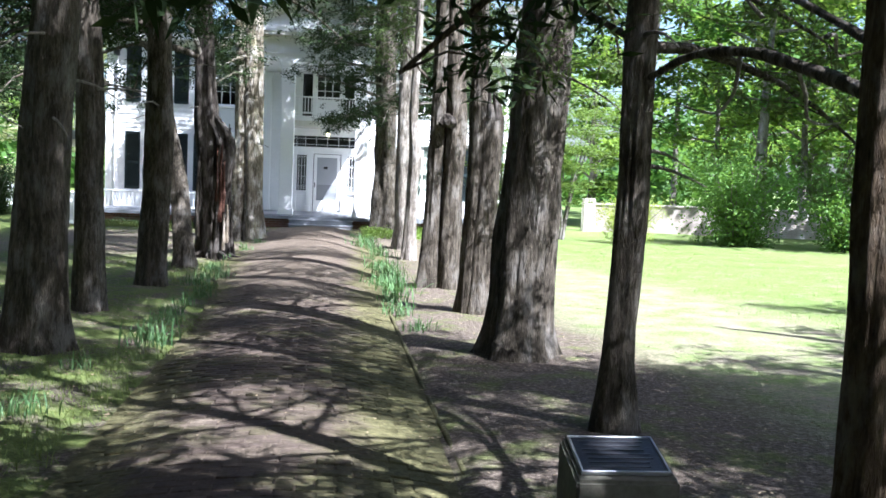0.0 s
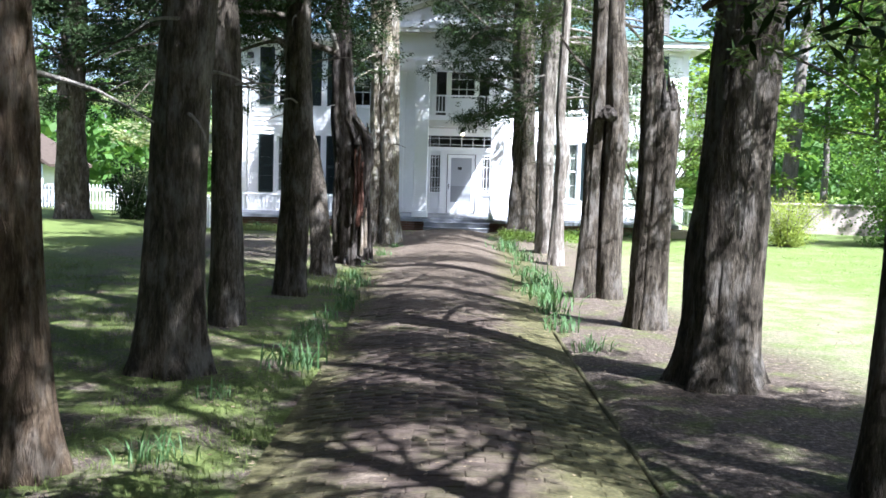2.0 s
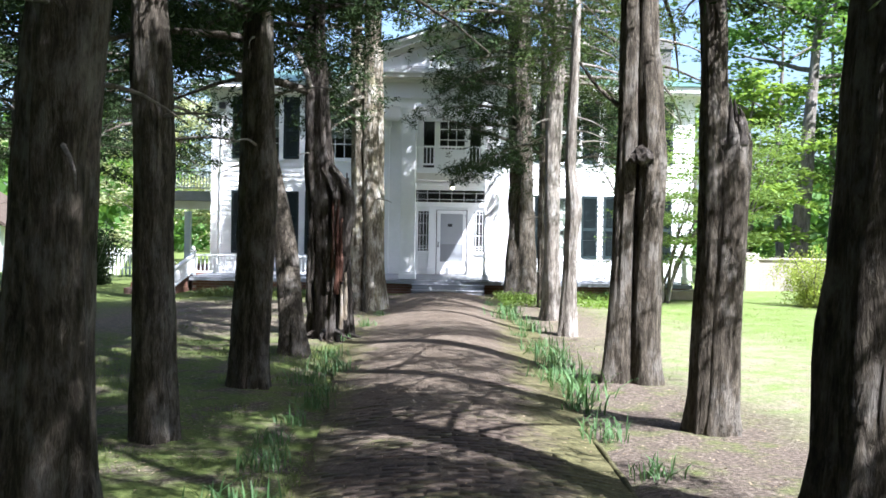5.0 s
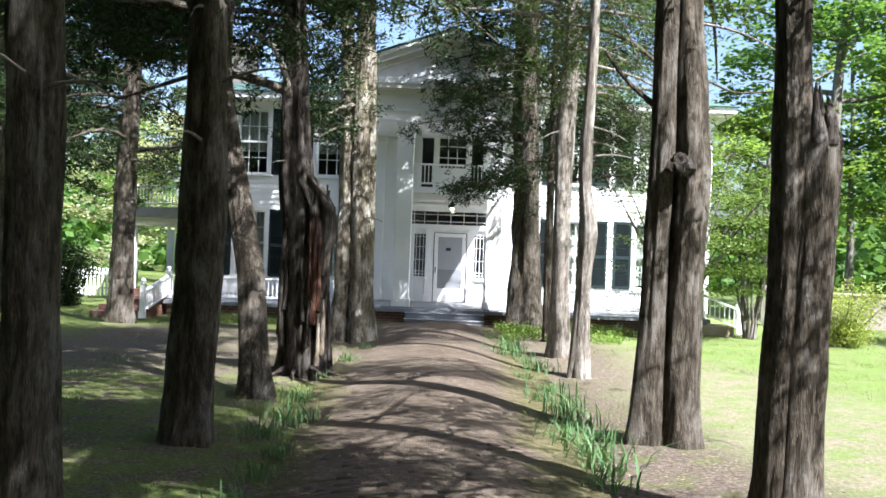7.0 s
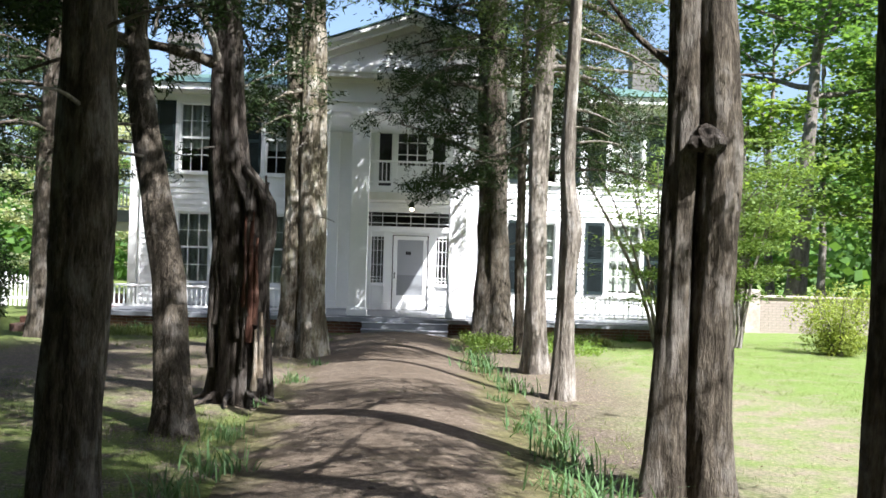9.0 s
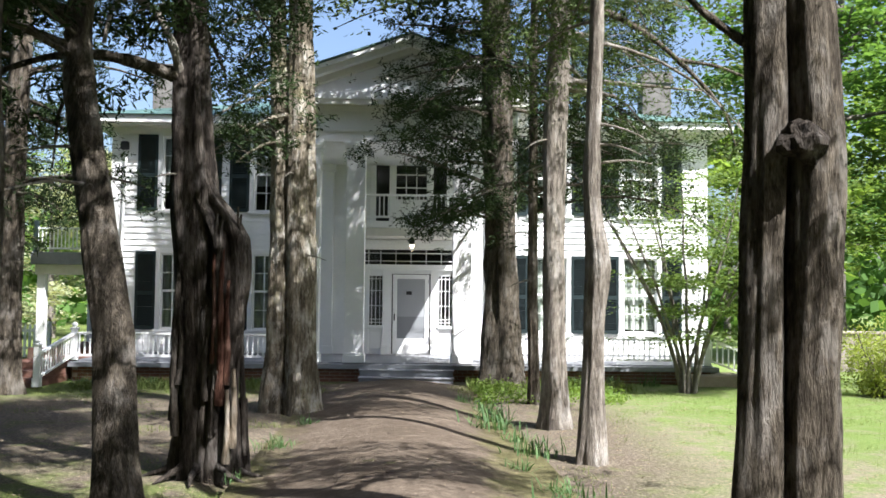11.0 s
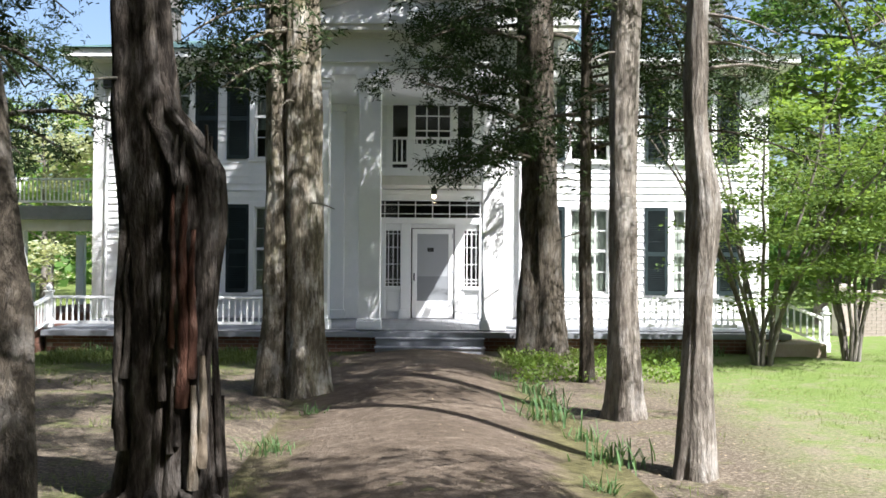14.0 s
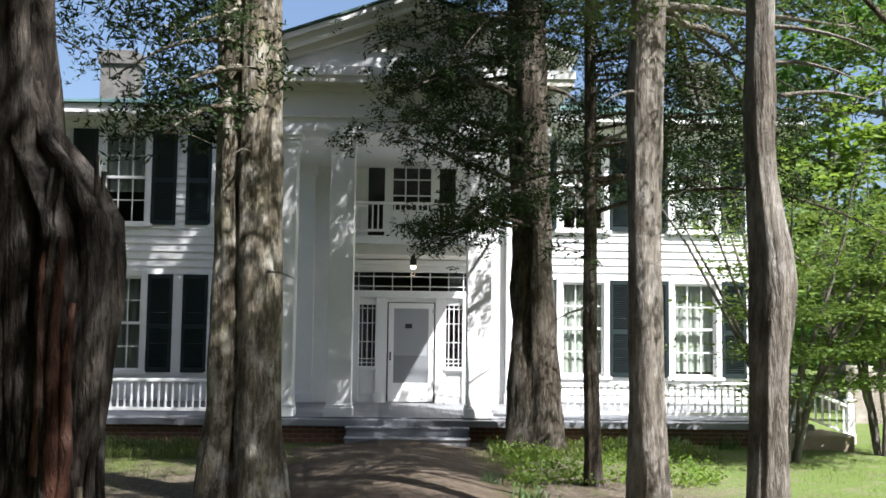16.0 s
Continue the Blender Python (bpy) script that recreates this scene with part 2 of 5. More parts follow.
def dirt_material():
    m, nt, b = base_material("shaded_walk_dirt", 0.95, 0.0, 0.1)
    v = coords(nt, (1, 1, 1), True)
    n1, n2, n3 = noise_tex(nt, v, 1.3, 6, 0.7), noise_tex(nt, v, 9.0, 6, 0.7), noise_tex(nt, v, 55.0, 5, 0.7)
    col = ramp(nt, n2, ((0.32, (0.07, 0.056, 0.042)), (0.5, (0.14, 0.115, 0.087)), (0.68, (0.3, 0.252, 0.195))))
    col = mix_col(nt, 0.4, col, ramp(nt, n3, ((0.35, (0.05, 0.038, 0.028)), (0.65, (0.38, 0.31, 0.24)))))
    col = mix_col(nt, ramp(nt, n1, ((0.42, (0, 0, 0)), (0.62, (0.6, 0.6, 0.6)))), col, (0.09, 0.07, 0.05))
    # Even darkening multiplied in for the shade on the walk.
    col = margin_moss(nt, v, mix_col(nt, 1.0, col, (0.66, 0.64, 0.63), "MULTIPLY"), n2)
    nt.links.new(col, b.inputs["Base Color"])
    bump(nt, b, n2, 0.9, 0.05)
    return m


def ground_material():
    """Litter and moss under the trees, a strip toned pale for sun, short grass on the lawns."""
    m, nt, b = base_material("ground", 0.95, 0.0, 0.1)
    v = coords(nt, (1, 1, 1), True)
    split = nt.nodes.new("ShaderNodeSeparateXYZ")
    nt.links.new(v, split.inputs[0])
    n1, n2, n3 = noise_tex(nt, v, 0.35, 5), noise_tex(nt, v, 2.2, 6, 0.65), noise_tex(nt, v, 26.0, 6, 0.7)
    soil = ramp(nt, n3, ((0.3, (0.042, 0.033, 0.026)), (0.5, (0.092, 0.073, 0.057)), (0.72, (0.25, 0.205, 0.16))))
    moss = ramp(nt, n3, ((0.3, (0.045, 0.06, 0.016)), (0.7, (0.14, 0.16, 0.05))))
    lawn = ramp(nt, n3, ((0.25, (0.07, 0.115, 0.026)), (0.5, (0.12, 0.17, 0.045)), (0.75, (0.2, 0.235, 0.085))))
    bare = ramp(nt, n3, ((0.3, (0.11, 0.09, 0.067)), (0.7, (0.27, 0.23, 0.175))))
    shade_floor = mix_col(nt, ramp(nt, n2, ((0.5, (0, 0, 0)), (0.66, (0.8, 0.8, 0.8)))), soil, moss)
    left_floor = mix_col(nt, ramp(nt, n2, ((0.38, (0, 0, 0)), (0.54, (1, 1, 1)))), soil, mix_col(nt, 0.2, moss, lawn))
    # Lawn mixed with bare soil, toned pale for the sunlit strip.
    worn = mix_col(nt, ramp(nt, n2, ((0.36, (0.1, 0.1, 0.1)), (0.6, (0.9, 0.9, 0.9)))), lawn, bare)

    def step(value, low, high, sway):
        add = nt.nodes.new("ShaderNodeMath")
        add.operation = "MULTIPLY_ADD"
        nt.links.new(n1, add.inputs[0])
        add.inputs[1].default_value = sway
        nt.links.new(value, add.inputs[2])
        r = nt.nodes.new("ShaderNodeMapRange")
        r.interpolation_type = "SMOOTHSTEP"
        nt.links.new(add.outputs[0], r.inputs[0])
        r.inputs[1].default_value, r.inputs[2].default_value = low + sway * 0.5, high + sway * 0.5
        return r.outputs[0]

    # The pale strip's edge follows where sun falls, lightening the colour there.
    verge = nt.nodes.new("ShaderNodeMath")
    verge.operation = "MULTIPLY_ADD"
    nt.links.new(split.outputs["Y"], verge.inputs[0])
    verge.inputs[1].default_value = 0.15
    nt.links.new(split.outputs["X"], verge.inputs[2])
    col = mix_col(nt, step(verge.outputs[0], 4.3, 5.6, 1.6), shade_floor, worn)
    skew = nt.nodes.new("ShaderNodeMath")
    skew.operation = "MULTIPLY_ADD"
    nt.links.new(split.outputs["Y"], skew.inputs[0])
    skew.inputs[1].default_value = 0.25
    nt.links.new(split.outputs["X"], skew.inputs[2])
    col = mix_col(nt, step(skew.outputs[0], 9.0, 11.2, 2.6), col, mix_col(nt, ramp(nt, n2, ((0.5, (0, 0, 0)), (0.66, (0.6, 0.6, 0.6)))), lawn, bare))
    minus = nt.nodes.new("ShaderNodeMath")
    minus.operation = "MULTIPLY"
    nt.links.new(split.outputs["X"], minus.inputs[0])
    minus.inputs[1].default_value = -1.0
    col = mix_col(nt, step(minus.outputs[0], 0.2, 1.0, 0.5), col, left_floor)
    col = mix_col(nt, step(minus.outputs[0], 4.5, 9.0, 3.0), col, mix_col(nt, 0.6, lawn, moss))
    trodden = ramp(nt, n3, ((0.3, (0.05, 0.041, 0.031)), (0.5, (0.115, 0.094, 0.07)), (0.72, (0.27, 0.225, 0.17))))
    both = nt.nodes.new("ShaderNodeMath")
    both.operation = "MULTIPLY"
    nt.links.new(step(split.outputs["Y"], 18.5, 21.0, 2.0), both.inputs[0])
    ahead = nt.nodes.new("ShaderNodeMath")
    ahead.operation = "MULTIPLY"
    nt.links.new(split.outputs["Y"], ahead.inputs[0])
    ahead.inputs[1].default_value = -1.0
    nt.links.new(step(ahead.outputs[0], -29.0, -27.5, 1.0), both.inputs[1])
    inner = nt.nodes.new("ShaderNodeMath")
    inner.operation = "MULTIPLY"
    nt.links.new(both.outputs[0], inner.inputs[0])
    nt.links.new(step(split.outputs["X"], -8.5, -6.5, 1.5), inner.inputs[1])
    right = nt.nodes.new("ShaderNodeMath")
    right.operation = "MULTIPLY"
    nt.links.new(inner.outputs[0], right.inputs[0])
    nt.links.new(step(minus.outputs[0], -3.4, -2.2, 1.5), right.inputs[1])
    col = mix_col(nt, right.outputs[0], col, mix_col(nt, ramp(nt, n2, ((0.52, (0, 0, 0)), (0.66, (0.7, 0.7, 0.7)))), trodden, moss))
    nt.links.new(col, b.inputs["Base Color"])
    bump(nt, b, n3, 0.8, 0.03)
    return m


def path_brick_material():
    m, nt, b = base_material("shaded_path_brick", 0.9, 0.0, 0.15)
    v = coords(nt, (1, 1, 1), True)
    info = nt.nodes.new("ShaderNodeNewGeometry").outputs["Random Per Island"]
    n2, n3 = noise_tex(nt, v, 1.6, 6, 0.65), noise_tex(nt, v, 30.0, 6, 0.7)
    col = ramp(nt, info, ((0.0, (0.055, 0.04, 0.036)), (0.5, (0.095, 0.069, 0.06)), (1.0, (0.15, 0.115, 0.097))))
    col = mix_col(nt, ramp(nt, noise_tex(nt, v, 0.9, 7, 0.7), ((0.4, (0.25, 0.25, 0.25)), (0.6, (0.9, 0.9, 0.9)))), col, (0.12, 0.093, 0.068))
    col = mix_col(nt, 0.5, col, ramp(nt, n3, ((0.3, (0.045, 0.035, 0.029)), (0.7, (0.21, 0.17, 0.135)))))
    col = mix_col(nt, ramp(nt, n2, ((0.5, (0, 0, 0)), (0.68, (0.8, 0.8, 0.8)))), col, ramp(nt, n3, ((0.3, (0.07, 0.075, 0.025)), (0.7, (0.19, 0.19, 0.08)))))
    # Shade over the bricks is multiplied into their colour as well.
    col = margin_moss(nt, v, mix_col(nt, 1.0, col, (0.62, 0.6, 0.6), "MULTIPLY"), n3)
    nt.links.new(col, b.inputs["Base Color"])
    bump(nt, b, n3, 0.7, 0.012)
    return m


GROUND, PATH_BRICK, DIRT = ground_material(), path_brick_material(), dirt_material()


# ---- building helpers ----
def mesh_from(name, bm, material):
    me = bpy.data.meshes.new(name)
    bm.to_mesh(me)
    bm.free()
    me.materials.append(material)
    return me


def part(name, bm, material, parent=None, label=""):
    ob = new(name, mesh_from(name, bm, material))
    ob.parent = parent
    return tagged(ob, label)


def empty(name, place, label="", category="", group="", kind=""):
    ob = new(name)
    ob.location, ob.empty_display_size = place, 0.2
    return tagged(ob, label, category, group, kind)


def raw_mesh(name, verts, faces, material, parent=None, smooth=False, label=""):
    """A mesh object from numpy arrays: verts (n, 3), faces (m, k)."""
    me = bpy.data.meshes.new(name)
    verts, faces = np.asarray(verts, np.float32), np.asarray(faces, np.int32)
    k = faces.shape[1]
    me.vertices.add(len(verts))
    me.vertices.foreach_set("co", verts.ravel())
    me.loops.add(faces.size)
    me.loops.foreach_set("vertex_index", faces.ravel())
    me.polygons.add(len(faces))
    me.polygons.foreach_set("loop_start", np.arange(0, faces.size, k, dtype=np.int32))
    if smooth:
        me.polygons.foreach_set("use_smooth", np.ones(len(faces), bool))
    me.update(calc_edges=True)
    me.materials.append(material)
    ob = new(name, me)
    ob.parent = parent
    return tagged(ob, label)


def box(bm, x0, x1, y0, y1, z0, z1, bev=0.0):
    m = Matrix.Translation(((x0 + x1) / 2, (y0 + y1) / 2, (z0 + z1) / 2)) @ Matrix.Diagonal((x1 - x0, y1 - y0, z1 - z0, 1))
    made = bmesh.ops.create_cube(bm, size=1.0, matrix=m)
    if bev:
        edges = list({e for v in made["verts"] for e in v.link_edges})
        bmesh.ops.bevel(bm, geom=edges, offset=bev, segments=1, affect="EDGES")
    return bm


def boxed(*b, bev=0.0):
    return box(bmesh.new(), *b, bev=bev)


def prism(bm, outline, y0, y1):
    """Extrudes an outline of (x, z) from y0 to y1."""
    a = [bm.verts.new((x, y0, z)) for x, z in outline]
    c = [bm.verts.new((x, y1, z)) for x, z in outline]
    n = len(outline)
    bm.faces.new(a), bm.faces.new(c[::-1])
    for i in range(n):
        bm.faces.new((a[i], c[i], c[(i + 1) % n], a[(i + 1) % n]))
    bmesh.ops.recalc_face_normals(bm, faces=bm.faces)
    return bm


def lathe(bm, rows, cx=0.0, cy=0.0, n=16):
    """Turned piece from rows of (z, radius)."""
    rings = [[bm.verts.new((cx + r * math.cos(2 * math.pi * i / n), cy + r * math.sin(2 * math.pi * i / n), z)) for i in range(n)] for z, r in rows]
    for a, c in zip(rings, rings[1:]):
        for i in range(n):
            bm.faces.new((a[i], a[(i + 1) % n], c[(i + 1) % n], c[i]))
    bm.faces.new(rings[0][::-1]), bm.faces.new(rings[-1])
    return bm


def tube(points, radii, n=7):
    """Verts and quads of a tapered tube along points."""
    p = np.asarray(points, float)
    t = np.gradient(p, axis=0)
    t /= np.linalg.norm(t, axis=1)[:, None] + 1e-9
    ref = np.where(np.abs(t[:, 2:3]) > 0.9, [[1.0, 0, 0]], [[0, 0, 1.0]])
    u = np.cross(t, ref)
    u /= np.linalg.norm(u, axis=1)[:, None] + 1e-9
    w = np.cross(t, u)
    a = np.linspace(0, 2 * np.pi, n, endpoint=False)
    r = np.asarray(radii)[:, None, None]
    v = p[:, None] + r * (np.cos(a)[None, :, None] * u[:, None] + np.sin(a)[None, :, None] * w[:, None])
    i, j = np.meshgrid(np.arange(len(p) - 1), np.arange(n), indexing="ij")
    f = np.stack([i * n + j, i * n + (j + 1) % n, (i + 1) * n + (j + 1) % n, (i + 1) * n + j], -1).reshape(-1, 4)
    return v.reshape(-1, 3), f


def gather(pieces):
    """Joins (verts, faces) pairs."""
    vs, fs, n = [], [], 0
    for v, f in pieces:
        vs.append(v)
        fs.append(f + n)
        n += len(v)
    return np.concatenate(vs), np.concatenate(fs)


def leaves(rng, centres, per, spread, length, width, droop=0.0, level=False):
    """Small pointed leaf quads scattered round centres."""
    c = np.repeat(np.asarray(centres), per, axis=0)
    c = c + rng.normal(0, 1, c.shape) * spread
    n = len(c)
    d = rng.normal(0, 1, (n, 3))
    d[:, 2] = d[:, 2] * 0.7 - droop
    d /= np.linalg.norm(d, axis=1)[:, None]
    ref = rng.normal(0, 1, (n, 3))
    if level:
        d[:, 2] *= 0.35
        ref = ref * 0.45 + np.array([0, 0, 1.0])
    s = np.cross(d, ref)
    s /= np.linalg.norm(s, axis=1)[:, None] + 1e-9
    L = (length * rng.uniform(0.6, 1.3, n))[:, None]
    W = (width * rng.uniform(0.6, 1.3, n))[:, None]
    v = np.stack([c, c + d * L * 0.5 + s * W * 0.5, c + d * L, c + d * L * 0.5 - s * W * 0.5], 1).reshape(-1, 3)
    return v, np.arange(4 * n).reshape(-1, 4)


def fbm(x, y, z, seed=0.0):
    return noise.fractal(Vector((x + seed, y, z)), 0.8, 2.0, 4)


def ground_height(x, y):
    """Almost level, with slight swells; the walk lies on a low crown of its own."""
    return 0.035 * math.sin(x * 0.35 + 1.0) * math.sin(y * 0.27)


# ---- ground ----
def make_ground():
    xs = np.concatenate([[-1500, -600, -250, -120, -70], np.linspace(-45, -12, 23), np.linspace(-11, 11, 75), np.linspace(12, 45, 23), [70, 120, 250, 600, 1500]])
    ys = np.concatenate([[-1500, -500, -200, -90, -40], np.linspace(-20, -4, 15), np.linspace(-3, 34, 110), np.linspace(35, 70, 24), [90, 150, 300, 700, 1500]])
    verts = []
    for y in ys:
        for x in xs:
            near = max(0.0, 1 - max(abs(x) / 40, abs(y - 15) / 50))
            h = ground_height(x, y) * (1 if near > 0 else 0)
            h += 0.03 * fbm(x * 0.9, y * 0.9, 0) * min(1, near * 3)
            if -1.4 - 0.35 * (y > 15) < x + 0.02 * y < 1.2 + 0.35 * (y > 15) and -4 < y < 31.5:
                h = min(h, 0.0) - 0.05
            verts.append((x, y, h))
    nx = len(xs)
    i, j = np.meshgrid(np.arange(len(ys) - 1), np.arange(nx - 1), indexing="ij")
    faces = np.stack([i * nx + j, i * nx + j + 1, (i + 1) * nx + j + 1, (i + 1) * nx + j], -1).reshape(-1, 4)
    ob = raw_mesh("ground", verts, faces, GROUND, smooth=True)
    tagged(ob, "bare mossy soil under the trees, short green lawn beyond", "ground", kind="structure")


make_ground()


# ---- the house ----
WALL_Y, FRONT_Y, FLOOR_Z, MID = 35.64, 31.95, 0.40, -0.47
house = empty("house", (MID, WALL_Y, 0), "white clapboard two-storey house with a columned portico and dark shutters", "house")


def hpart(name, bm, material, parent=None, label=""):
    """A part of the house, built in world places."""
    bm.transform(Matrix.Translation((-MID, -WALL_Y, 0)))
    return part(name, bm, material, parent or house, label)


def placed(name, data, x, y, z, parent):
    ob = new(name, data)
    ob.location, ob.parent = (x - MID, y - WALL_Y, z), parent
    return ob


def wall_cells(bm, x0, x1, z0, z1, holes, y0, y1):
    xs = sorted({x0, x1, *(v for h in holes for v in h[:2])})
    zs = sorted({z0, z1, *(v for h in holes for v in h[2:])})
    for a, c in zip(xs, xs[1:]):
        for d, e in zip(zs, zs[1:]):
            mx, mz = (a + c) / 2, (d + e) / 2
            if not any(h[0] < mx < h[1] and h[2] < mz < h[3] for h in holes):
                box(bm, a, c, y0, y1, d, e)
    return bm


def welded(bm):
    """Joins touching blocks into one solid and drops the faces inside it."""
    bmesh.ops.remove_doubles(bm, verts=bm.verts, dist=0.0005)
    seen = {}
    for face in bm.faces:
        seen.setdefault(tuple(round(c, 3) for c in face.calc_center_median()), []).append(face)
    bmesh.ops.delete(bm, geom=[f for same in seen.values() if len(same) > 1 for f in same], context="FACES")
    return bm


WIN_X = [(-6.77, -5.86), (-4.46, -3.55), (2.61, 3.52), (4.92, 5.83)]
WIN_Z = [(0.98, 2.90), (3.96, 5.85)]
LEFT, RIGHT = -8.02, 7.08
win_holes = [(a, c, d, e) for a, c in WIN_X for d, e in WIN_Z]
entry_hole, balcony_hole = (-1.62, 0.72, FLOOR_Z, 3.08), (-1.36, 0.44, 3.67, 5.66)
all_holes = win_holes + [entry_hole, balcony_hole]

wall_front = hpart("front_wall", welded(wall_cells(bmesh.new(), LEFT, RIGHT, 0.0, 6.0, all_holes, WALL_Y, WALL_Y + 0.2)), WHITE)
hpart("side_wall", boxed(LEFT, LEFT + 0.2, WALL_Y + 0.2, WALL_Y + 9.0, 0, 6.0), WHITE)
hpart("side_wall", boxed(RIGHT - 0.2, RIGHT, WALL_Y + 0.2, WALL_Y + 9.0, 0, 6.0), WHITE)
hpart("back_wall", boxed(LEFT, RIGHT, WALL_Y + 9.0, WALL_Y + 9.2, 0, 6.0), WHITE)
# Added dark wall and floors that close the view through the panes.
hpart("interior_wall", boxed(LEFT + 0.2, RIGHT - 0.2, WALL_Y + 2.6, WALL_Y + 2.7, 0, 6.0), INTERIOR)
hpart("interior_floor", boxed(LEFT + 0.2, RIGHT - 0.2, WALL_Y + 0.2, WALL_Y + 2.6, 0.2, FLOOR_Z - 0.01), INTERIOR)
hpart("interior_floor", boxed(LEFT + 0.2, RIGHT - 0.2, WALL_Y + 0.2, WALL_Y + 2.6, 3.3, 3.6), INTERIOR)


# clapboards: each course between the openings is a board of its own
board_data = {}


def board_mesh(length, deep=0.034, high=0.165):
    key = round(length, 3)
    if key not in board_data:
        bm = bmesh.new()
        a = [bm.verts.new(p) for p in ((0, -deep, 0), (0, -0.004, high), (0, 0, high), (0, 0, 0))]
        c = [bm.verts.new((key, v.co.y, v.co.z)) for v in a]
        bm.faces.new(a), bm.faces.new(c[::-1])
        for i in range(4):
            bm.faces.new((a[i], c[i], c[(i + 1) % 4], a[(i + 1) % 4]))
        bmesh.ops.recalc_face_normals(bm, faces=bm.faces)
        board_data[key] = mesh_from("clapboard", bm, WHITE)
    return board_data[key]


def clapboards(x0, x1, z0, z1, holes, pitch=0.155):
    z = z0
    while z < z1 - 0.02:
        cuts = sorted((h[0] - 0.09, h[1] + 0.09) for h in holes if h[2] - 0.1 < z + pitch * 0.5 < h[3] + 0.08 and h[0] > x0 - 0.01 and h[1] < x1 + 0.01)
        at = x0
        for a, c in cuts + [(x1, x1)]:
            if a - at > 0.05:
                placed("clapboard", board_mesh(a - at), at, WALL_Y - 0.002, z, wall_front)
            at = c
        z += pitch


clapboards(LEFT + 0.2, -2.85, 0.45, 5.9, win_holes)
clapboards(1.9, RIGHT - 0.2, 0.45, 5.9, win_holes)
for x in (LEFT, RIGHT - 0.2):
    hpart("corner_board", boxed(x - 0.015, x + 0.215, WALL_Y - 0.045, WALL_Y - 0.001, 0.3, 5.95, bev=0.004), WHITE_TRIM)

pane_w, pane_h = 0.0, 0.0


def make_window(x0, x1, z0, z1, shade):
    """Double-hung six-over-six sash with casing, sill, panes and a curtain or blind behind."""
    w = new("window")
    w.parent = house
    bm = bmesh.new()
    for a in ((x0 - 0.09, x0 + 0.02, z0, z1 + 0.1), (x1 - 0.02, x1 + 0.09, z0, z1 + 0.1), (x0 + 0.02, x1 - 0.02, z1 - 0.02, z1 + 0.1)):
        box(bm, a[0], a[1], WALL_Y - 0.05, WALL_Y + 0.1, a[2], a[3], bev=0.004)
    hpart("frame", bm, WHITE_TRIM, w)
    hpart("sill", boxed(x0 - 0.13, x1 + 0.13, WALL_Y - 0.1, WALL_Y + 0.1, z0 - 0.07, z0 - 0.002, bev=0.006), WHITE_TRIM, w)
    mid = (z0 + z1) / 2
    wide = x1 - x0 - 0.04
    for k, (a, c) in enumerate(((z0, mid + 0.02), (mid - 0.02, z1 - 0.02))):
        y = WALL_Y + 0.03 + 0.035 * (1 - k)
        bm = bmesh.new()
        xa, xc = x0 + 0.02, x1 - 0.02
        for b4 in ((xa, xa + 0.045, a, c), (xc - 0.045, xc, a, c), (xa + 0.045, xc - 0.045, a, a + 0.05), (xa + 0.045, xc - 0.045, c - 0.045, c)):
            box(bm, b4[0], b4[1], y, y + 0.03, b4[2], b4[3])
        for i in (1, 2):
            xm = xa + wide * i / 3
            box(bm, xm - 0.011, xm + 0.011, y + 0.003, y + 0.027, a + 0.05, c - 0.045)
        box(bm, xa + 0.045, xc - 0.045, y + 0.004, y + 0.026, (a + c) / 2 - 0.011, (a + c) / 2 + 0.011)
        hpart("sash", bm, WHITE_TRIM, w)
        for i in range(3):
            for j in range(2):
                p = hpart("pane", boxed(xa + wide * i / 3 + 0.01, xa + wide * (i + 1) / 3 - 0.01, y + 0.013, y + 0.017, a + 0.03 + (c - a - 0.06) * j / 2, a + 0.03 + (c - a - 0.06) * (j + 1) / 2), GLASS, w)
                p.visible_shadow = False
    if shade:
        n = 40
        xsx = np.linspace(x0 + 0.03, x1 - 0.03, n)
        fold = WALL_Y + 0.17 + 0.012 * np.sin(np.linspace(0, 40, n))
        v = np.concatenate([np.stack([xsx - MID, fold - WALL_Y, np.full(n, z)], 1) for z in (z0 + shade * (z1 - z0), z1)])
        f = np.array([(i, i + 1, n + i + 1, n + i) for i in range(n - 1)])
        v2 = v + np.array([0, 0.006, 0])
        raw_mesh("curtain", *gather([(v, f), (v2, f[:, ::-1])]), CURTAIN, w, True)
    return w


def make_shutter(x0, x1, z0, z1):
    y0, y1 = WALL_Y - 0.062, WALL_Y - 0.026
    w = 0.06
    mid = z0 + (z1 - z0) * 0.47
    panels = ((z0 + 0.1, mid - 0.05), (mid + 0.05, z1 - 0.08))
    ob = hpart("shutter", welded(wall_cells(bmesh.new(), x0, x1, z0, z1, [(x0 + w, x1 - w, a, c) for a, c in panels], y0, y1)), DARK_PAINT)
    bm = bmesh.new()
    for za, zc in panels:
        n = int((zc - za) / 0.042)
        for i in range(n):
            m = Matrix.Translation(((x0 + x1) / 2, (y0 + y1) / 2, za + (zc - za) * (i + 0.5) / n)) @ Matrix.Rotation(radians(35), 4, "X") @ Matrix.Diagonal((x1 - x0 - 2 * w, 0.008, 0.05, 1))
            bmesh.ops.create_cube(bm, size=1.0, matrix=m)
    tagged(hpart("louvres", bm, DARK_PAINT, ob), kind="stuff")


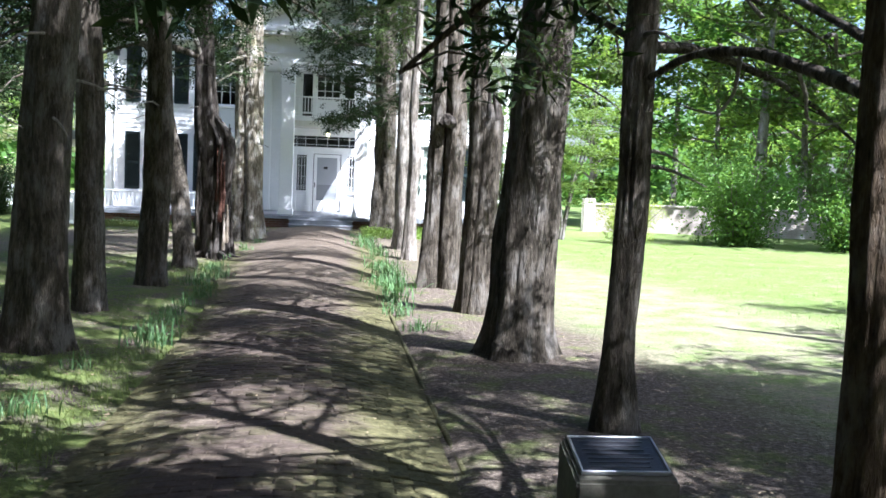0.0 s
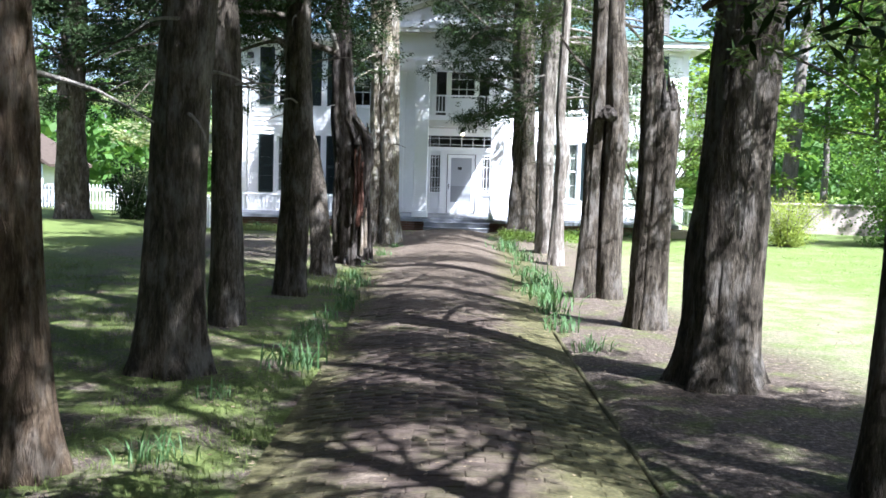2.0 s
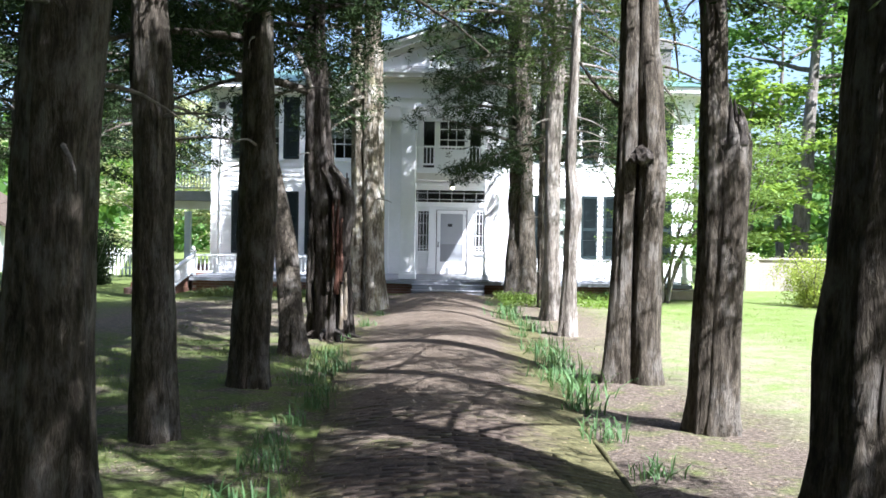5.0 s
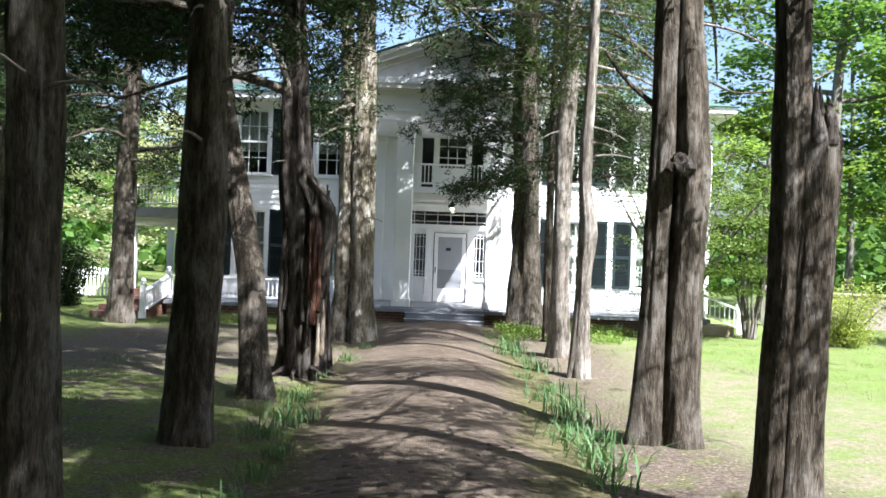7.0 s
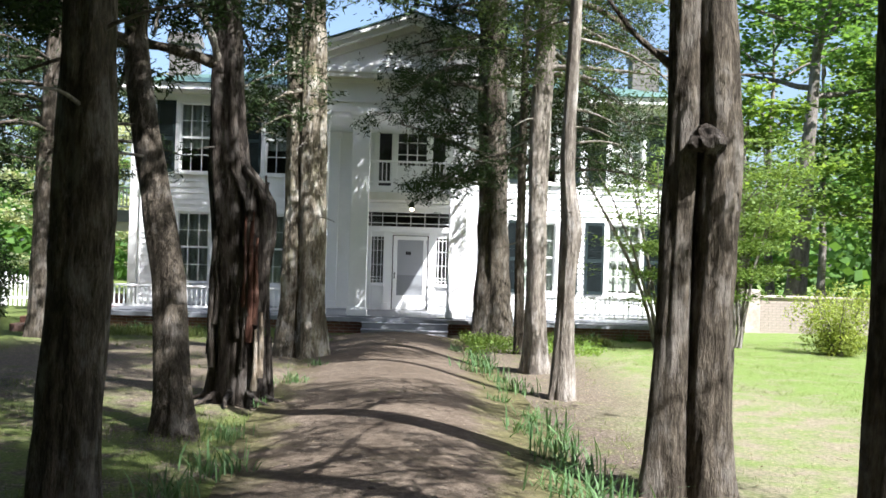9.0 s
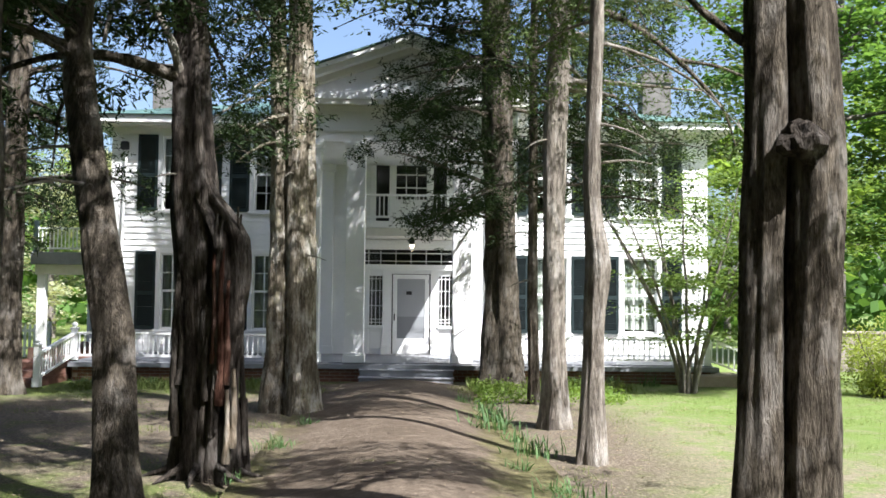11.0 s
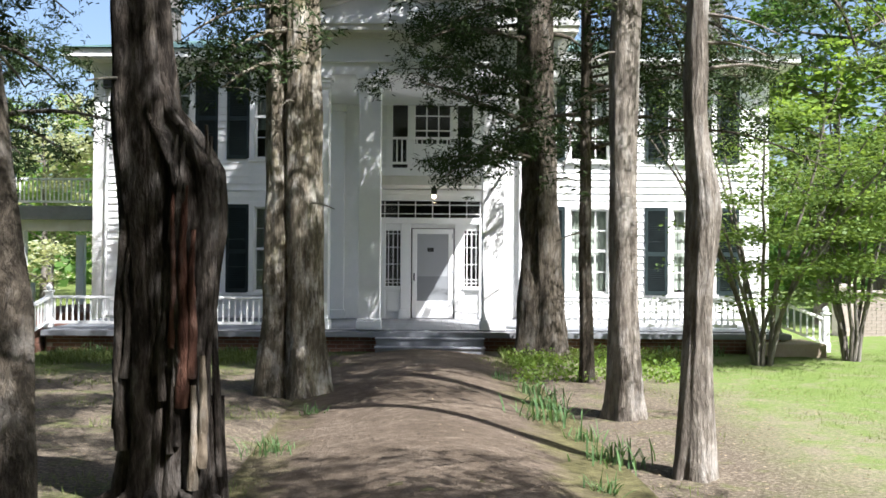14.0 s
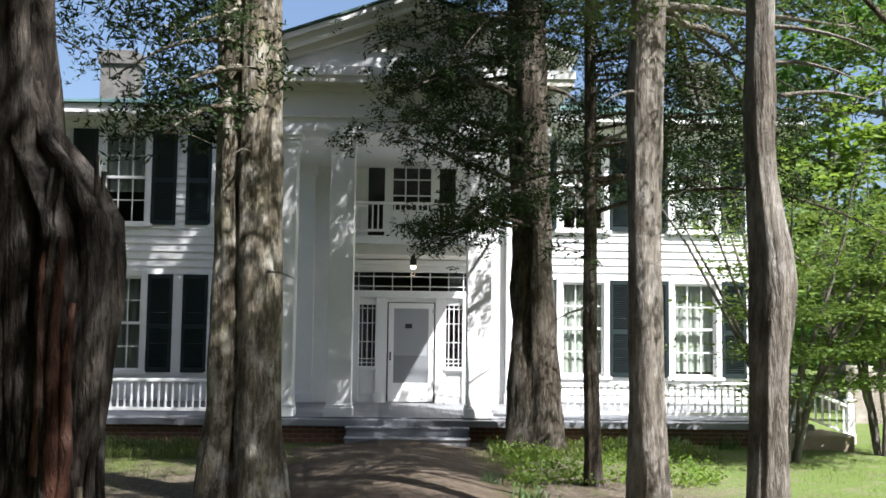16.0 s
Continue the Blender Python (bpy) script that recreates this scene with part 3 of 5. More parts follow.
for k, (a, c) in enumerate(WIN_X):
    for j, (d, e) in enumerate(WIN_Z):
        make_window(a, c, d, e, (0.02, 0.02, 0.02, 0.05)[k] if j == 0 else (0.35, 0.35, 0.3, 0.05)[k])
        make_shutter(a - 0.1 - 0.5, a - 0.1, d - 0.02, e + 0.03)
        make_shutter(c + 0.1, c + 0.6, d - 0.02, e + 0.03)

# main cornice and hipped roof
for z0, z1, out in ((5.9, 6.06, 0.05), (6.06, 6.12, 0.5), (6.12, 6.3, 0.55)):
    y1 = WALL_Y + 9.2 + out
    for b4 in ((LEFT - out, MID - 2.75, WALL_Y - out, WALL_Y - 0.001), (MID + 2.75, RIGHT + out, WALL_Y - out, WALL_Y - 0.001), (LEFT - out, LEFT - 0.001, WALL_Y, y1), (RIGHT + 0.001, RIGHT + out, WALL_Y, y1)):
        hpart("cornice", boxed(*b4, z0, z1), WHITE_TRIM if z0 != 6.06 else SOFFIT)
bm = bmesh.new()
o = 0.62
e4 = [bm.verts.new(p) for p in ((LEFT - o, WALL_Y - o, 6.31), (RIGHT + o, WALL_Y - o, 6.31), (RIGHT + o, WALL_Y + 9.2 + o, 6.31), (LEFT - o, WALL_Y + 9.2 + o, 6.31))]
r2 = [bm.verts.new(p) for p in ((LEFT + 4.6, WALL_Y + 4.6, 7.75), (RIGHT - 4.6, WALL_Y + 4.6, 7.75))]
for f in ((e4[0], e4[1], r2[1], r2[0]), (e4[1], e4[2], r2[1]), (e4[2], e4[3], r2[0], r2[1]), (e4[3], e4[0], r2[0]), tuple(e4[::-1])):
    bm.faces.new(f)
hpart("roof", bm, ROOF, label="low hipped green metal roof")
for x in (-7.6, 6.65):
    bm = boxed(x - 0.42, x + 0.42, WALL_Y + 3.6, WALL_Y + 4.3, 6.2, 8.4, bev=0.01)
    box(bm, x - 0.48, x + 0.48, WALL_Y + 3.54, WALL_Y + 4.36, 8.2, 8.4, bev=0.01)
    box(bm, x - 0.44, x + 0.44, WALL_Y + 3.58, WALL_Y + 4.32, 8.4, 8.55, bev=0.01)
    hpart("chimney", bm, STUCCO, label="grey stuccoed chimney")

# portico: four square columns, entablature, pediment
COLS = [MID - 2.14, MID - 1.165, MID + 1.165, MID + 2.14]
for x in COLS:
    col = hpart("column", boxed(x - 0.205, x + 0.205, FRONT_Y, FRONT_Y + 0.41, FLOOR_Z + 0.2, 4.95, bev=0.008), WHITE_TRIM)
    bm = boxed(x - 0.235, x + 0.235, FRONT_Y - 0.03, FRONT_Y + 0.44, FLOOR_Z, FLOOR_Z + 0.16, bev=0.008)
    box(bm, x - 0.22, x + 0.22, FRONT_Y - 0.015, FRONT_Y + 0.425, FLOOR_Z + 0.16, FLOOR_Z + 0.21, bev=0.008)
    hpart("base", bm, WHITE_TRIM, col)
    bm = boxed(x - 0.225, x + 0.225, FRONT_Y - 0.02, FRONT_Y + 0.43, 4.93, 4.99, bev=0.006)
    box(bm, x - 0.24, x + 0.24, FRONT_Y - 0.035, FRONT_Y + 0.445, 5.03, 5.1, bev=0.01)
    box(bm, x - 0.265, x + 0.265, FRONT_Y - 0.06, FRONT_Y + 0.47, 5.1, 5.18, bev=0.006)
    box(bm, x - 0.21, x + 0.21, FRONT_Y - 0.005, FRONT_Y + 0.415, 4.99, 5.03)
    hpart("capital", bm, WHITE_TRIM, col)
for x in (COLS[0], COLS[3]):
    bm = boxed(x - 0.19, x + 0.19, WALL_Y - 0.12, WALL_Y - 0.001, FLOOR_Z, 5.0, bev=0.006)
    box(bm, x - 0.23, x + 0.23, WALL_Y - 0.16, WALL_Y - 0.001, 5.0, 5.18, bev=0.006)
    box(bm, x - 0.22, x + 0.22, WALL_Y - 0.15, WALL_Y - 0.001, FLOOR_Z, FLOOR_Z + 0.2, bev=0.006)
    hpart("pilaster", bm, WHITE_TRIM)
P0, P1 = MID - 2.36, MID + 2.36
for z0, z1, out in ((5.18, 5.41, 0.0), (5.41, 5.45, 0.05), (5.45, 5.86, 0.0), (5.86, 5.95, 0.08), (6.06, 6.21, 0.36)):
    hpart("entablature", boxed(P0 - out, P1 + out, FRONT_Y - 0.03 - out, WALL_Y - 0.002, z0, z1, bev=0.006), WHITE_TRIM)
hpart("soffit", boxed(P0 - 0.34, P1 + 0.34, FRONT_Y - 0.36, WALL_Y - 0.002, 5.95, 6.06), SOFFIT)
TIP, PEAK, EAVE = 2.36 + 0.4, 7.48, 6.52
bm = prism(bmesh.new(), ((P0, 6.212), (P1, 6.212), (P1, 6.3), (MID, 7.1), (P0, 6.3)), FRONT_Y + 0.02, FRONT_Y + 0.2)
tym = hpart("pediment_wall", bm, WHITE)
bm = bmesh.new()
for i in range(6):
    z = 6.60 + i * 0.05
    half = (6.91 - z) / 0.31 * 0.76
    m = Matrix.Translation((MID, FRONT_Y - 0.005, z + 0.02)) @ Matrix.Rotation(radians(-30), 4, "X") @ Matrix.Diagonal((2 * half, 0.012, 0.06, 1))
    bmesh.ops.create_cube(bm, size=1.0, matrix=m)
prism(bm, ((MID - 0.84, 6.57), (MID + 0.84, 6.57), (MID + 0.84, 6.6), (MID - 0.84, 6.6)), FRONT_Y - 0.03, FRONT_Y + 0.019)
hpart("gable_vent", bm, SOFFIT, label="triangular louvred gable vent")
slope = (PEAK - EAVE) / TIP
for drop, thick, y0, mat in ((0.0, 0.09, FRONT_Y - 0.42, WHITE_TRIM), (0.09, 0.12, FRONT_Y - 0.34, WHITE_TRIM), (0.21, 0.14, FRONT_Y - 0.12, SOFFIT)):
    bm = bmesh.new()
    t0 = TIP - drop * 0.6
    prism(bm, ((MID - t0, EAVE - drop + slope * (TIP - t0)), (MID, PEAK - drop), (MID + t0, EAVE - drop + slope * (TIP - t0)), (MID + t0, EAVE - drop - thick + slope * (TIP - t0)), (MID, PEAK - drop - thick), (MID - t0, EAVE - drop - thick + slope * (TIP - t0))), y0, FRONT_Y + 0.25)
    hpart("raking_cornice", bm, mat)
bm = prism(bmesh.new(), ((MID - TIP - 0.04, EAVE + 0.003), (MID, PEAK + 0.017), (MID + TIP + 0.04, EAVE + 0.003), (MID + TIP + 0.04, EAVE + 0.04), (MID, PEAK + 0.055), (MID - TIP - 0.04, EAVE + 0.04)), FRONT_Y - 0.45, WALL_Y + 3.4)
hpart("portico_roof", bm, ROOF)
bm = bmesh.new()
for s in (-1, 1):
    prism(bm, ((MID + s * (TIP - 0.3), 6.22), (MID + s * (TIP - 0.42), 6.22), (MID + s * (TIP - 0.42), 6.6), (MID + s * (TIP - 0.3), 6.56)), FRONT_Y + 0.26, WALL_Y + 1.0)
hpart("portico_side", bm, WHITE)


# entry: screen door, sidelights and transom
def make_entry():
    e = new("entrance")
    e.parent = house
    y = WALL_Y
    bm = bmesh.new()
    for b4 in ((-1.78, -1.62, FLOOR_Z, 3.2), (0.72, 0.88, FLOOR_Z, 3.2), (-1.62, 0.72, 3.04, 3.2), (-1.62, 0.72, 2.52, 2.66), (-1.62, -1.5, FLOOR_Z, 2.52), (-1.16, -0.93, FLOOR_Z, 2.52), (0.05, 0.26, FLOOR_Z, 2.52), (0.6, 0.72, FLOOR_Z, 2.52)):
        hpart("casing_board", boxed(b4[0], b4[1], y - 0.05, y + 0.15, b4[2], b4[3], bev=0.006), WHITE_TRIM, e)
    hpart("door_head", boxed(-0.93, 0.05, y + 0.02, y + 0.14, 2.43, 2.52), WHITE_TRIM, e)
    for a, c in ((-1.5, -1.16), (0.26, 0.6)):
        hpart("apron_panel", boxed(a, c, y + 0.01, y + 0.13, FLOOR_Z, 1.05), WHITE_TRIM, e)
        hpart("raised_panel", boxed(a + 0.04, c - 0.04, y - 0.012, y + 0.009, FLOOR_Z + 0.14, 0.98, bev=0.004), WHITE_TRIM, e)
        hpart("sidelight_sill", boxed(a - 0.03, c + 0.03, y - 0.08, y + 0.009, 1.05, 1.12, bev=0.006), WHITE_TRIM, e)
    hpart("entry_cornice", boxed(-1.82, 0.92, y - 0.1, y - 0.055, 3.18, 3.28, bev=0.008), WHITE_TRIM, e)
    for x in (-1.10, 0.16):
        hpart("plinth_block", boxed(x - 0.1, x + 0.1, y - 0.14, y - 0.051, FLOOR_Z, FLOOR_Z + 0.2, bev=0.006), WHITE_TRIM, e)
    for a, c in ((-1.5, -1.16), (0.26, 0.6)):
        w = c - a
        for f in (0.0, 0.2, 0.5, 0.8, 1.0):
            hpart("glazing_bar", boxed(a + w * f - 0.009, a + w * f + 0.009, y + 0.02, y + 0.05, 1.13, 2.37), WHITE_TRIM, e)
        for z in (1.12, 1.2, 1.28, 1.62, 2.0, 2.3, 2.38):
            hpart("glazing_bar", boxed(a, c, y + 0.024, y + 0.046, z - 0.009, z + 0.009), WHITE_TRIM, e)
        hpart("sidelight_head", boxed(a, c, y + 0.015, y + 0.06, 2.39, 2.52), WHITE_TRIM, e)
        p = hpart("sidelight_pane", boxed(a, c, y + 0.052, y + 0.056, 1.12, 2.38), GLASS, e)
        p.visible_shadow = False
    for i in range(7):
        x = -1.6 + 2.3 * i / 6 if i not in (0, 6) else (-1.52 if i == 0 else 0.62)
        hpart("glazing_bar", boxed(x - 0.01, x + 0.01, y + 0.02, y + 0.05, 2.66, 3.04), WHITE_TRIM, e)
    for z in (2.75, 2.95):
        hpart("glazing_bar", boxed(-1.62, 0.72, y + 0.024, y + 0.046, z - 0.009, z + 0.009), WHITE_TRIM, e)
    p = hpart("transom_pane", boxed(-1.62, 0.72, y + 0.052, y + 0.056, 2.66, 3.04), GLASS, e)
    p.visible_shadow = False
    d = new("screen_door")
    d.parent = house
    x0, x1, z0, z1 = -0.9, 0.02, FLOOR_Z + 0.02, 2.41
    bm = bmesh.new()
    for b4 in ((x0, x0 + 0.11, z0, z1), (x1 - 0.11, x1, z0, z1), (x0 + 0.11, x1 - 0.11, z1 - 0.11, z1), (x0 + 0.11, x1 - 0.11, z0, z0 + 0.38)):
        box(bm, b4[0], b4[1], y - 0.035, y + 0.005, b4[2], b4[3], bev=0.004)
    box(bm, x0 + 0.16, x1 - 0.16, y - 0.042, y - 0.034, z0 + 0.06, z0 + 0.26, bev=0.003)
    hpart("door_frame", bm, WHITE_TRIM, d)
    hpart("upper_screen", boxed(x0 + 0.11, x1 - 0.11, y - 0.02, y - 0.014, 1.35, z1 - 0.11), SCREEN, d)
    hpart("lower_screen", boxed(x0 + 0.11, x1 - 0.11, y - 0.024, y - 0.016, z0 + 0.38, 1.35), SCREEN_DARK, d)
    bm = boxed(x0 + 0.03, x0 + 0.06, y - 0.06, y - 0.034, 1.25, 1.42, bev=0.004)
    box(bm, x0 + 0.04, x0 + 0.055, y - 0.085, y - 0.06, 1.29, 1.38, bev=0.003)
    hpart("handle", bm, IRON, d, "black door handle")
    bm = bmesh.new()
    for z in (0.75, 1.4, 2.2):
        box(bm, x1 - 0.03, x1 + 0.02, y - 0.042, y - 0.034, z, z + 0.09)
    hpart("hinge", bm, PEWTER, d)
    hpart("notice", boxed(-0.56, -0.42, y - 0.03, y - 0.022, 1.9, 1.99), IRON, d, "small dark notice on the screen")


make_entry()


# balcony over the entry
def balusters(x0, x1, y, z0, z1, pitch, parent, size=0.028):
    bm = bmesh.new()
    box(bm, -size / 2, size / 2, -size / 2, size / 2, 0, z1 - z0)
    me = mesh_from("baluster", bm, WHITE_TRIM)
    n = int((x1 - x0) / pitch)
    for i in range(n):
        placed("baluster", me, x0 + (x1 - x0) * (i + 0.5) / n, y, z0, parent)


def balustrade(x0, x1, y, z0, top, pitch=0.11, name="balustrade"):
    bm = boxed(x0, x1, y - 0.045, y + 0.045, top - 0.05, top, bev=0.008)
    box(bm, x0, x1, y - 0.03, y + 0.03, z0 + 0.08, z0 + 0.13)
    ob = hpart(name, bm, WHITE_TRIM)
    balusters(x0, x1, y, z0 + 0.13, top - 0.05, pitch, ob)
    return ob


BY = 34.4
hpart("balcony_floor", boxed(COLS[1] - 0.0, COLS[2] + 0.0, BY - 0.08, WALL_Y - 0.003, 3.5, 3.66, bev=0.01), WHITE_TRIM)
hpart("balcony_soffit", boxed(COLS[1] + 0.05, COLS[2] - 0.05, BY, WALL_Y - 0.003, 3.3, 3.499), SOFFIT)
balustrade(COLS[1] + 0.05, COLS[2] - 0.05, BY, 3.66, 4.32, 0.105, "balcony_balustrade")


def make_balcony_door():
    y = WALL_Y
    d = new("balcony_door")
    d.parent = house
    for b4 in ((-1.5, -1.36, 3.67, 5.78), (0.44, 0.58, 3.67, 5.78), (-1.36, 0.44, 5.64, 5.78), (-1.02, -0.86, 3.67, 5.64), (-0.06, 0.1, 3.67, 5.64)):
        hpart("casing_board", boxed(b4[0], b4[1], y - 0.04, y + 0.15, b4[2], b4[3], bev=0.005), WHITE_TRIM, d)
    for f in range(4):
        x = -0.86 + 0.8 * f / 3
        hpart("glazing_bar", boxed(x - 0.014, x + 0.014, y + 0.03, y + 0.06, 4.3, 5.6), WHITE_TRIM, d)
    for z in (4.31, 4.62, 4.95, 5.27, 5.6):
        hpart("glazing_bar", boxed(-0.86, -0.06, y + 0.033, y + 0.057, z - 0.014, z + 0.014), WHITE_TRIM, d)
    hpart("lower_panel", boxed(-0.86, -0.06, y + 0.03, y + 0.07, 3.67, 4.295), WHITE_TRIM, d)
    for a, c in ((-1.36, -1.02), (-0.86, -0.06), (0.1, 0.44)):
        p = hpart("pane", boxed(a, c, y + 0.062, y + 0.066, 4.3 if a == -0.86 else 3.7, 5.62), GLASS, d)
        p.visible_shadow = False


make_balcony_door()

# porch floor, foundation, steps and rails
PORCH0, PORCH1 = -7.62, 6.2
floor_part = hpart("porch_floor", boxed(PORCH0, PORCH1, FRONT_Y - 0.3, WALL_Y - 0.004, FLOOR_Z - 0.1, FLOOR_Z - 0.02), GREY_PAINT)
plank = mesh_from("plank", boxed(0, 0.118, -3.66, 0, 0, 0.018), GREY_PAINT)
x = PORCH0
while x < PORCH1 - 0.1:
    placed("plank", plank, x, WALL_Y - 0.008, FLOOR_Z - 0.019, floor_part)
    x += 0.121
# Grey instead of trim white puts the floor edge's shadow into the fascia.
hpart("porch_fascia", boxed(PORCH0 - 0.01, PORCH1 + 0.01, FRONT_Y - 0.33, FRONT_Y - 0.301, FLOOR_Z - 0.12, FLOOR_Z - 0.03), GREY_PAINT)
foundation = hpart("foundation", boxed(PORCH0 + 0.05, PORCH1 - 0.05, FRONT_Y - 0.2, FRONT_Y + 0.0, -0.1, FLOOR_Z - 0.1), MORTAR)
fb = mesh_from("brick", boxed(0.0, 0.205, -0.012, 0.0, 0.0, 0.06), BRICK)
for row in range(5):
    x = PORCH0 + 0.06 + (0.11 if row % 2 else 0)
    while x < PORCH1 - 0.3:
        if not (MID - 0.95 < x + 0.1 < MID + 0.95) and (row < 4):
            placed("brick", fb, x, FRONT_Y - 0.2, 0.0 + row * 0.073, foundation)
        x += 0.218
for i, (z, y) in enumerate(((0.15, 31.06), (0.29, 31.36))):
    st = hpart("porch_step", boxed(-1.46, 0.50, y, FRONT_Y - 0.334, 0.0 if i == 0 else 0.151, z - 0.03), GREY_PAINT)
    hpart("tread", boxed(-1.48, 0.52, y - 0.025, FRONT_Y - 0.334 if i else 31.36, z - 0.029, z, bev=0.006), GREY_PAINT, st)
balustrade(PORCH0 + 0.05, COLS[0] - 0.24, FRONT_Y + 0.05, FLOOR_Z, 1.0)
balustrade(COLS[3] + 0.24, PORCH1 - 0.9, FRONT_Y + 0.05, FLOOR_Z, 1.0)


def newel(x, y, z0, z1):
    bm = boxed(x - 0.06, x + 0.06, y - 0.06, y + 0.06, z0, z1, bev=0.006)
    box(bm, x - 0.08, x + 0.08, y - 0.08, y + 0.08, z1, z1 + 0.04, bev=0.008)
    box(bm, x - 0.075, x + 0.075, y - 0.075, y + 0.075, z0, z0 + 0.18, bev=0.006)
    lathe(bm, [(z1 + 0.04, 0.03), (z1 + 0.055, 0.05), (z1 + 0.09, 0.062), (z1 + 0.13, 0.05), (z1 + 0.155, 0.015)], x, y, 12)
    hpart("newel_post", bm, WHITE_TRIM)


def stair_rail(xa, ya, za, xb, yb, zb, z_off=0.12, high=0.58):
    """A sloping rail with upright balusters between two posts."""
    bm = bmesh.new()
    a, c = Vector((xa, ya, za)), Vector((xb, yb, zb))
    for lift, r in ((high, 0.04), (z_off, 0.028)):
        p, q = a + Vector((0, 0, lift)), c + Vector((0, 0, lift))
        m = look((p + q) / 2, q) @ Matrix.Diagonal((2 * r, 1.3 * r, (q - p).length, 1))
        bmesh.ops.create_cube(bm, size=1.0, matrix=m)
    ob = hpart("stair_rail", bm, WHITE_TRIM)
    n = max(3, int((c - a).length / 0.14))
    me = mesh_from("baluster", boxed(-0.014, 0.014, -0.014, 0.014, 0, high - z_off), WHITE_TRIM)
    for i in range(n):
        p = a.lerp(c, (i + 0.5) / n)
        placed("baluster", me, p.x, p.y, p.z + z_off, ob)


newel(PORCH0 + 0.0, FRONT_Y + 0.05, FLOOR_Z, 1.06)
newel(PORCH0 + 0.02, 29.85, 0.0, 0.8)
stair_rail(PORCH0 + 0.02, FRONT_Y - 0.02, FLOOR_Z, PORCH0 + 0.02, 29.93, 0.06)
newel(6.05, FRONT_Y + 0.05, FLOOR_Z, 1.06)
newel(7.1, 32.3, 0.0, 0.72)
stair_rail(6.1, FRONT_Y + 0.1, FLOOR_Z - 0.0, 7.05, 32.3, 0.06)
hpart("side_step", boxed(5.4, 6.7, 31.2, 32.4, -0.05, 0.24, bev=0.02), TAN_STONE, label="tan stone landing at the porch end")
for k in range(3):
    hpart("side_step", boxed(-8.9, PORCH0 - 0.06, 30.0 + 0.55 * k, 31.95, -0.05 if k == 0 else 0.13 * k + 0.001, 0.13 * (k + 1), bev=0.01), BRICK)
hpart("side_landing", boxed(-8.9, PORCH0 - 0.01, 31.96, 34.5, -0.05, FLOOR_Z - 0.02, bev=0.01), BRICK)

# side porch with a flat balustraded roof
SX0, SX1, SY0, SY1 = -10.6, LEFT - 0.01, 37.2, 42.0
hpart("side_porch_roof", boxed(SX0, SX1, SY0, SY1, 2.62, 2.95, bev=0.01), GREY_PAINT, label="flat grey roof of the side porch")
hpart("side_porch_beam", boxed(SX0 + 0.1, SX1, SY0 + 0.1, SY0 + 0.35, 2.35, 2.619), SOFFIT)
hpart("side_porch_floor", boxed(SX0, SX1, SY0, SY1, 0.0, 0.4), BRICK)
for x, y in ((SX0 + 0.25, SY0 + 0.25), (SX0 + 0.25, SY1 - 0.4), (SX0 + 1.5, SY1 - 0.4)):
    hpart("side_porch_column", boxed(x - 0.11, x + 0.11, y - 0.11, y + 0.11, 0.4, 2.349, bev=0.006), WHITE_TRIM)
roof_rail = balustrade(SX0 + 0.1, SX1 - 0.02, SY0 + 0.12, 2.95, 3.62, 0.1, "roof_balustrade")
hpart("roof_post", boxed(SX0 + 0.03, SX0 + 0.15, SY0 + 0.06, SY0 + 0.18, 2.95, 3.8, bev=0.006), DARK_PAINT)

# small fittings: porch lamp, flood lamp, downpipe
lamp = hpart("porch_lamp", lathe(bmesh.new(), [(3.1, 0.03), (3.12, 0.06), (3.2, 0.07), (3.3, 0.02)], MID + 0.05, 34.6, 12), IRON, label="small black hanging porch lamp, lit")
bm = bmesh.new()
bmesh.ops.create_uvsphere(bm, u_segments=12, v_segments=8, radius=0.05, matrix=Matrix.Translation((MID + 0.05, 34.6, 3.08)))
hpart("bulb", bm, LAMP_GLOW, lamp, "glowing warm bulb")
bm = boxed(-7.78, -7.58, WALL_Y - 0.22, WALL_Y - 0.08, 5.48, 5.68, bev=0.02)
box(bm, -7.71, -7.65, WALL_Y - 0.09, WALL_Y - 0.03, 5.56, 5.62)
hpart("flood_lamp", bm, IRON, label="black flood lamp under the eave")
bm = bmesh.new()
v, f = tube([(-7.66, WALL_Y - 0.08, 5.45), (-7.72, WALL_Y - 0.08, 3.5), (-7.74, WALL_Y - 0.08, 0.3)], [0.035] * 3, 8)
raw_mesh("downpipe", v - np.array([MID, WALL_Y, 0]), f, WHITE_TRIM, house, True)


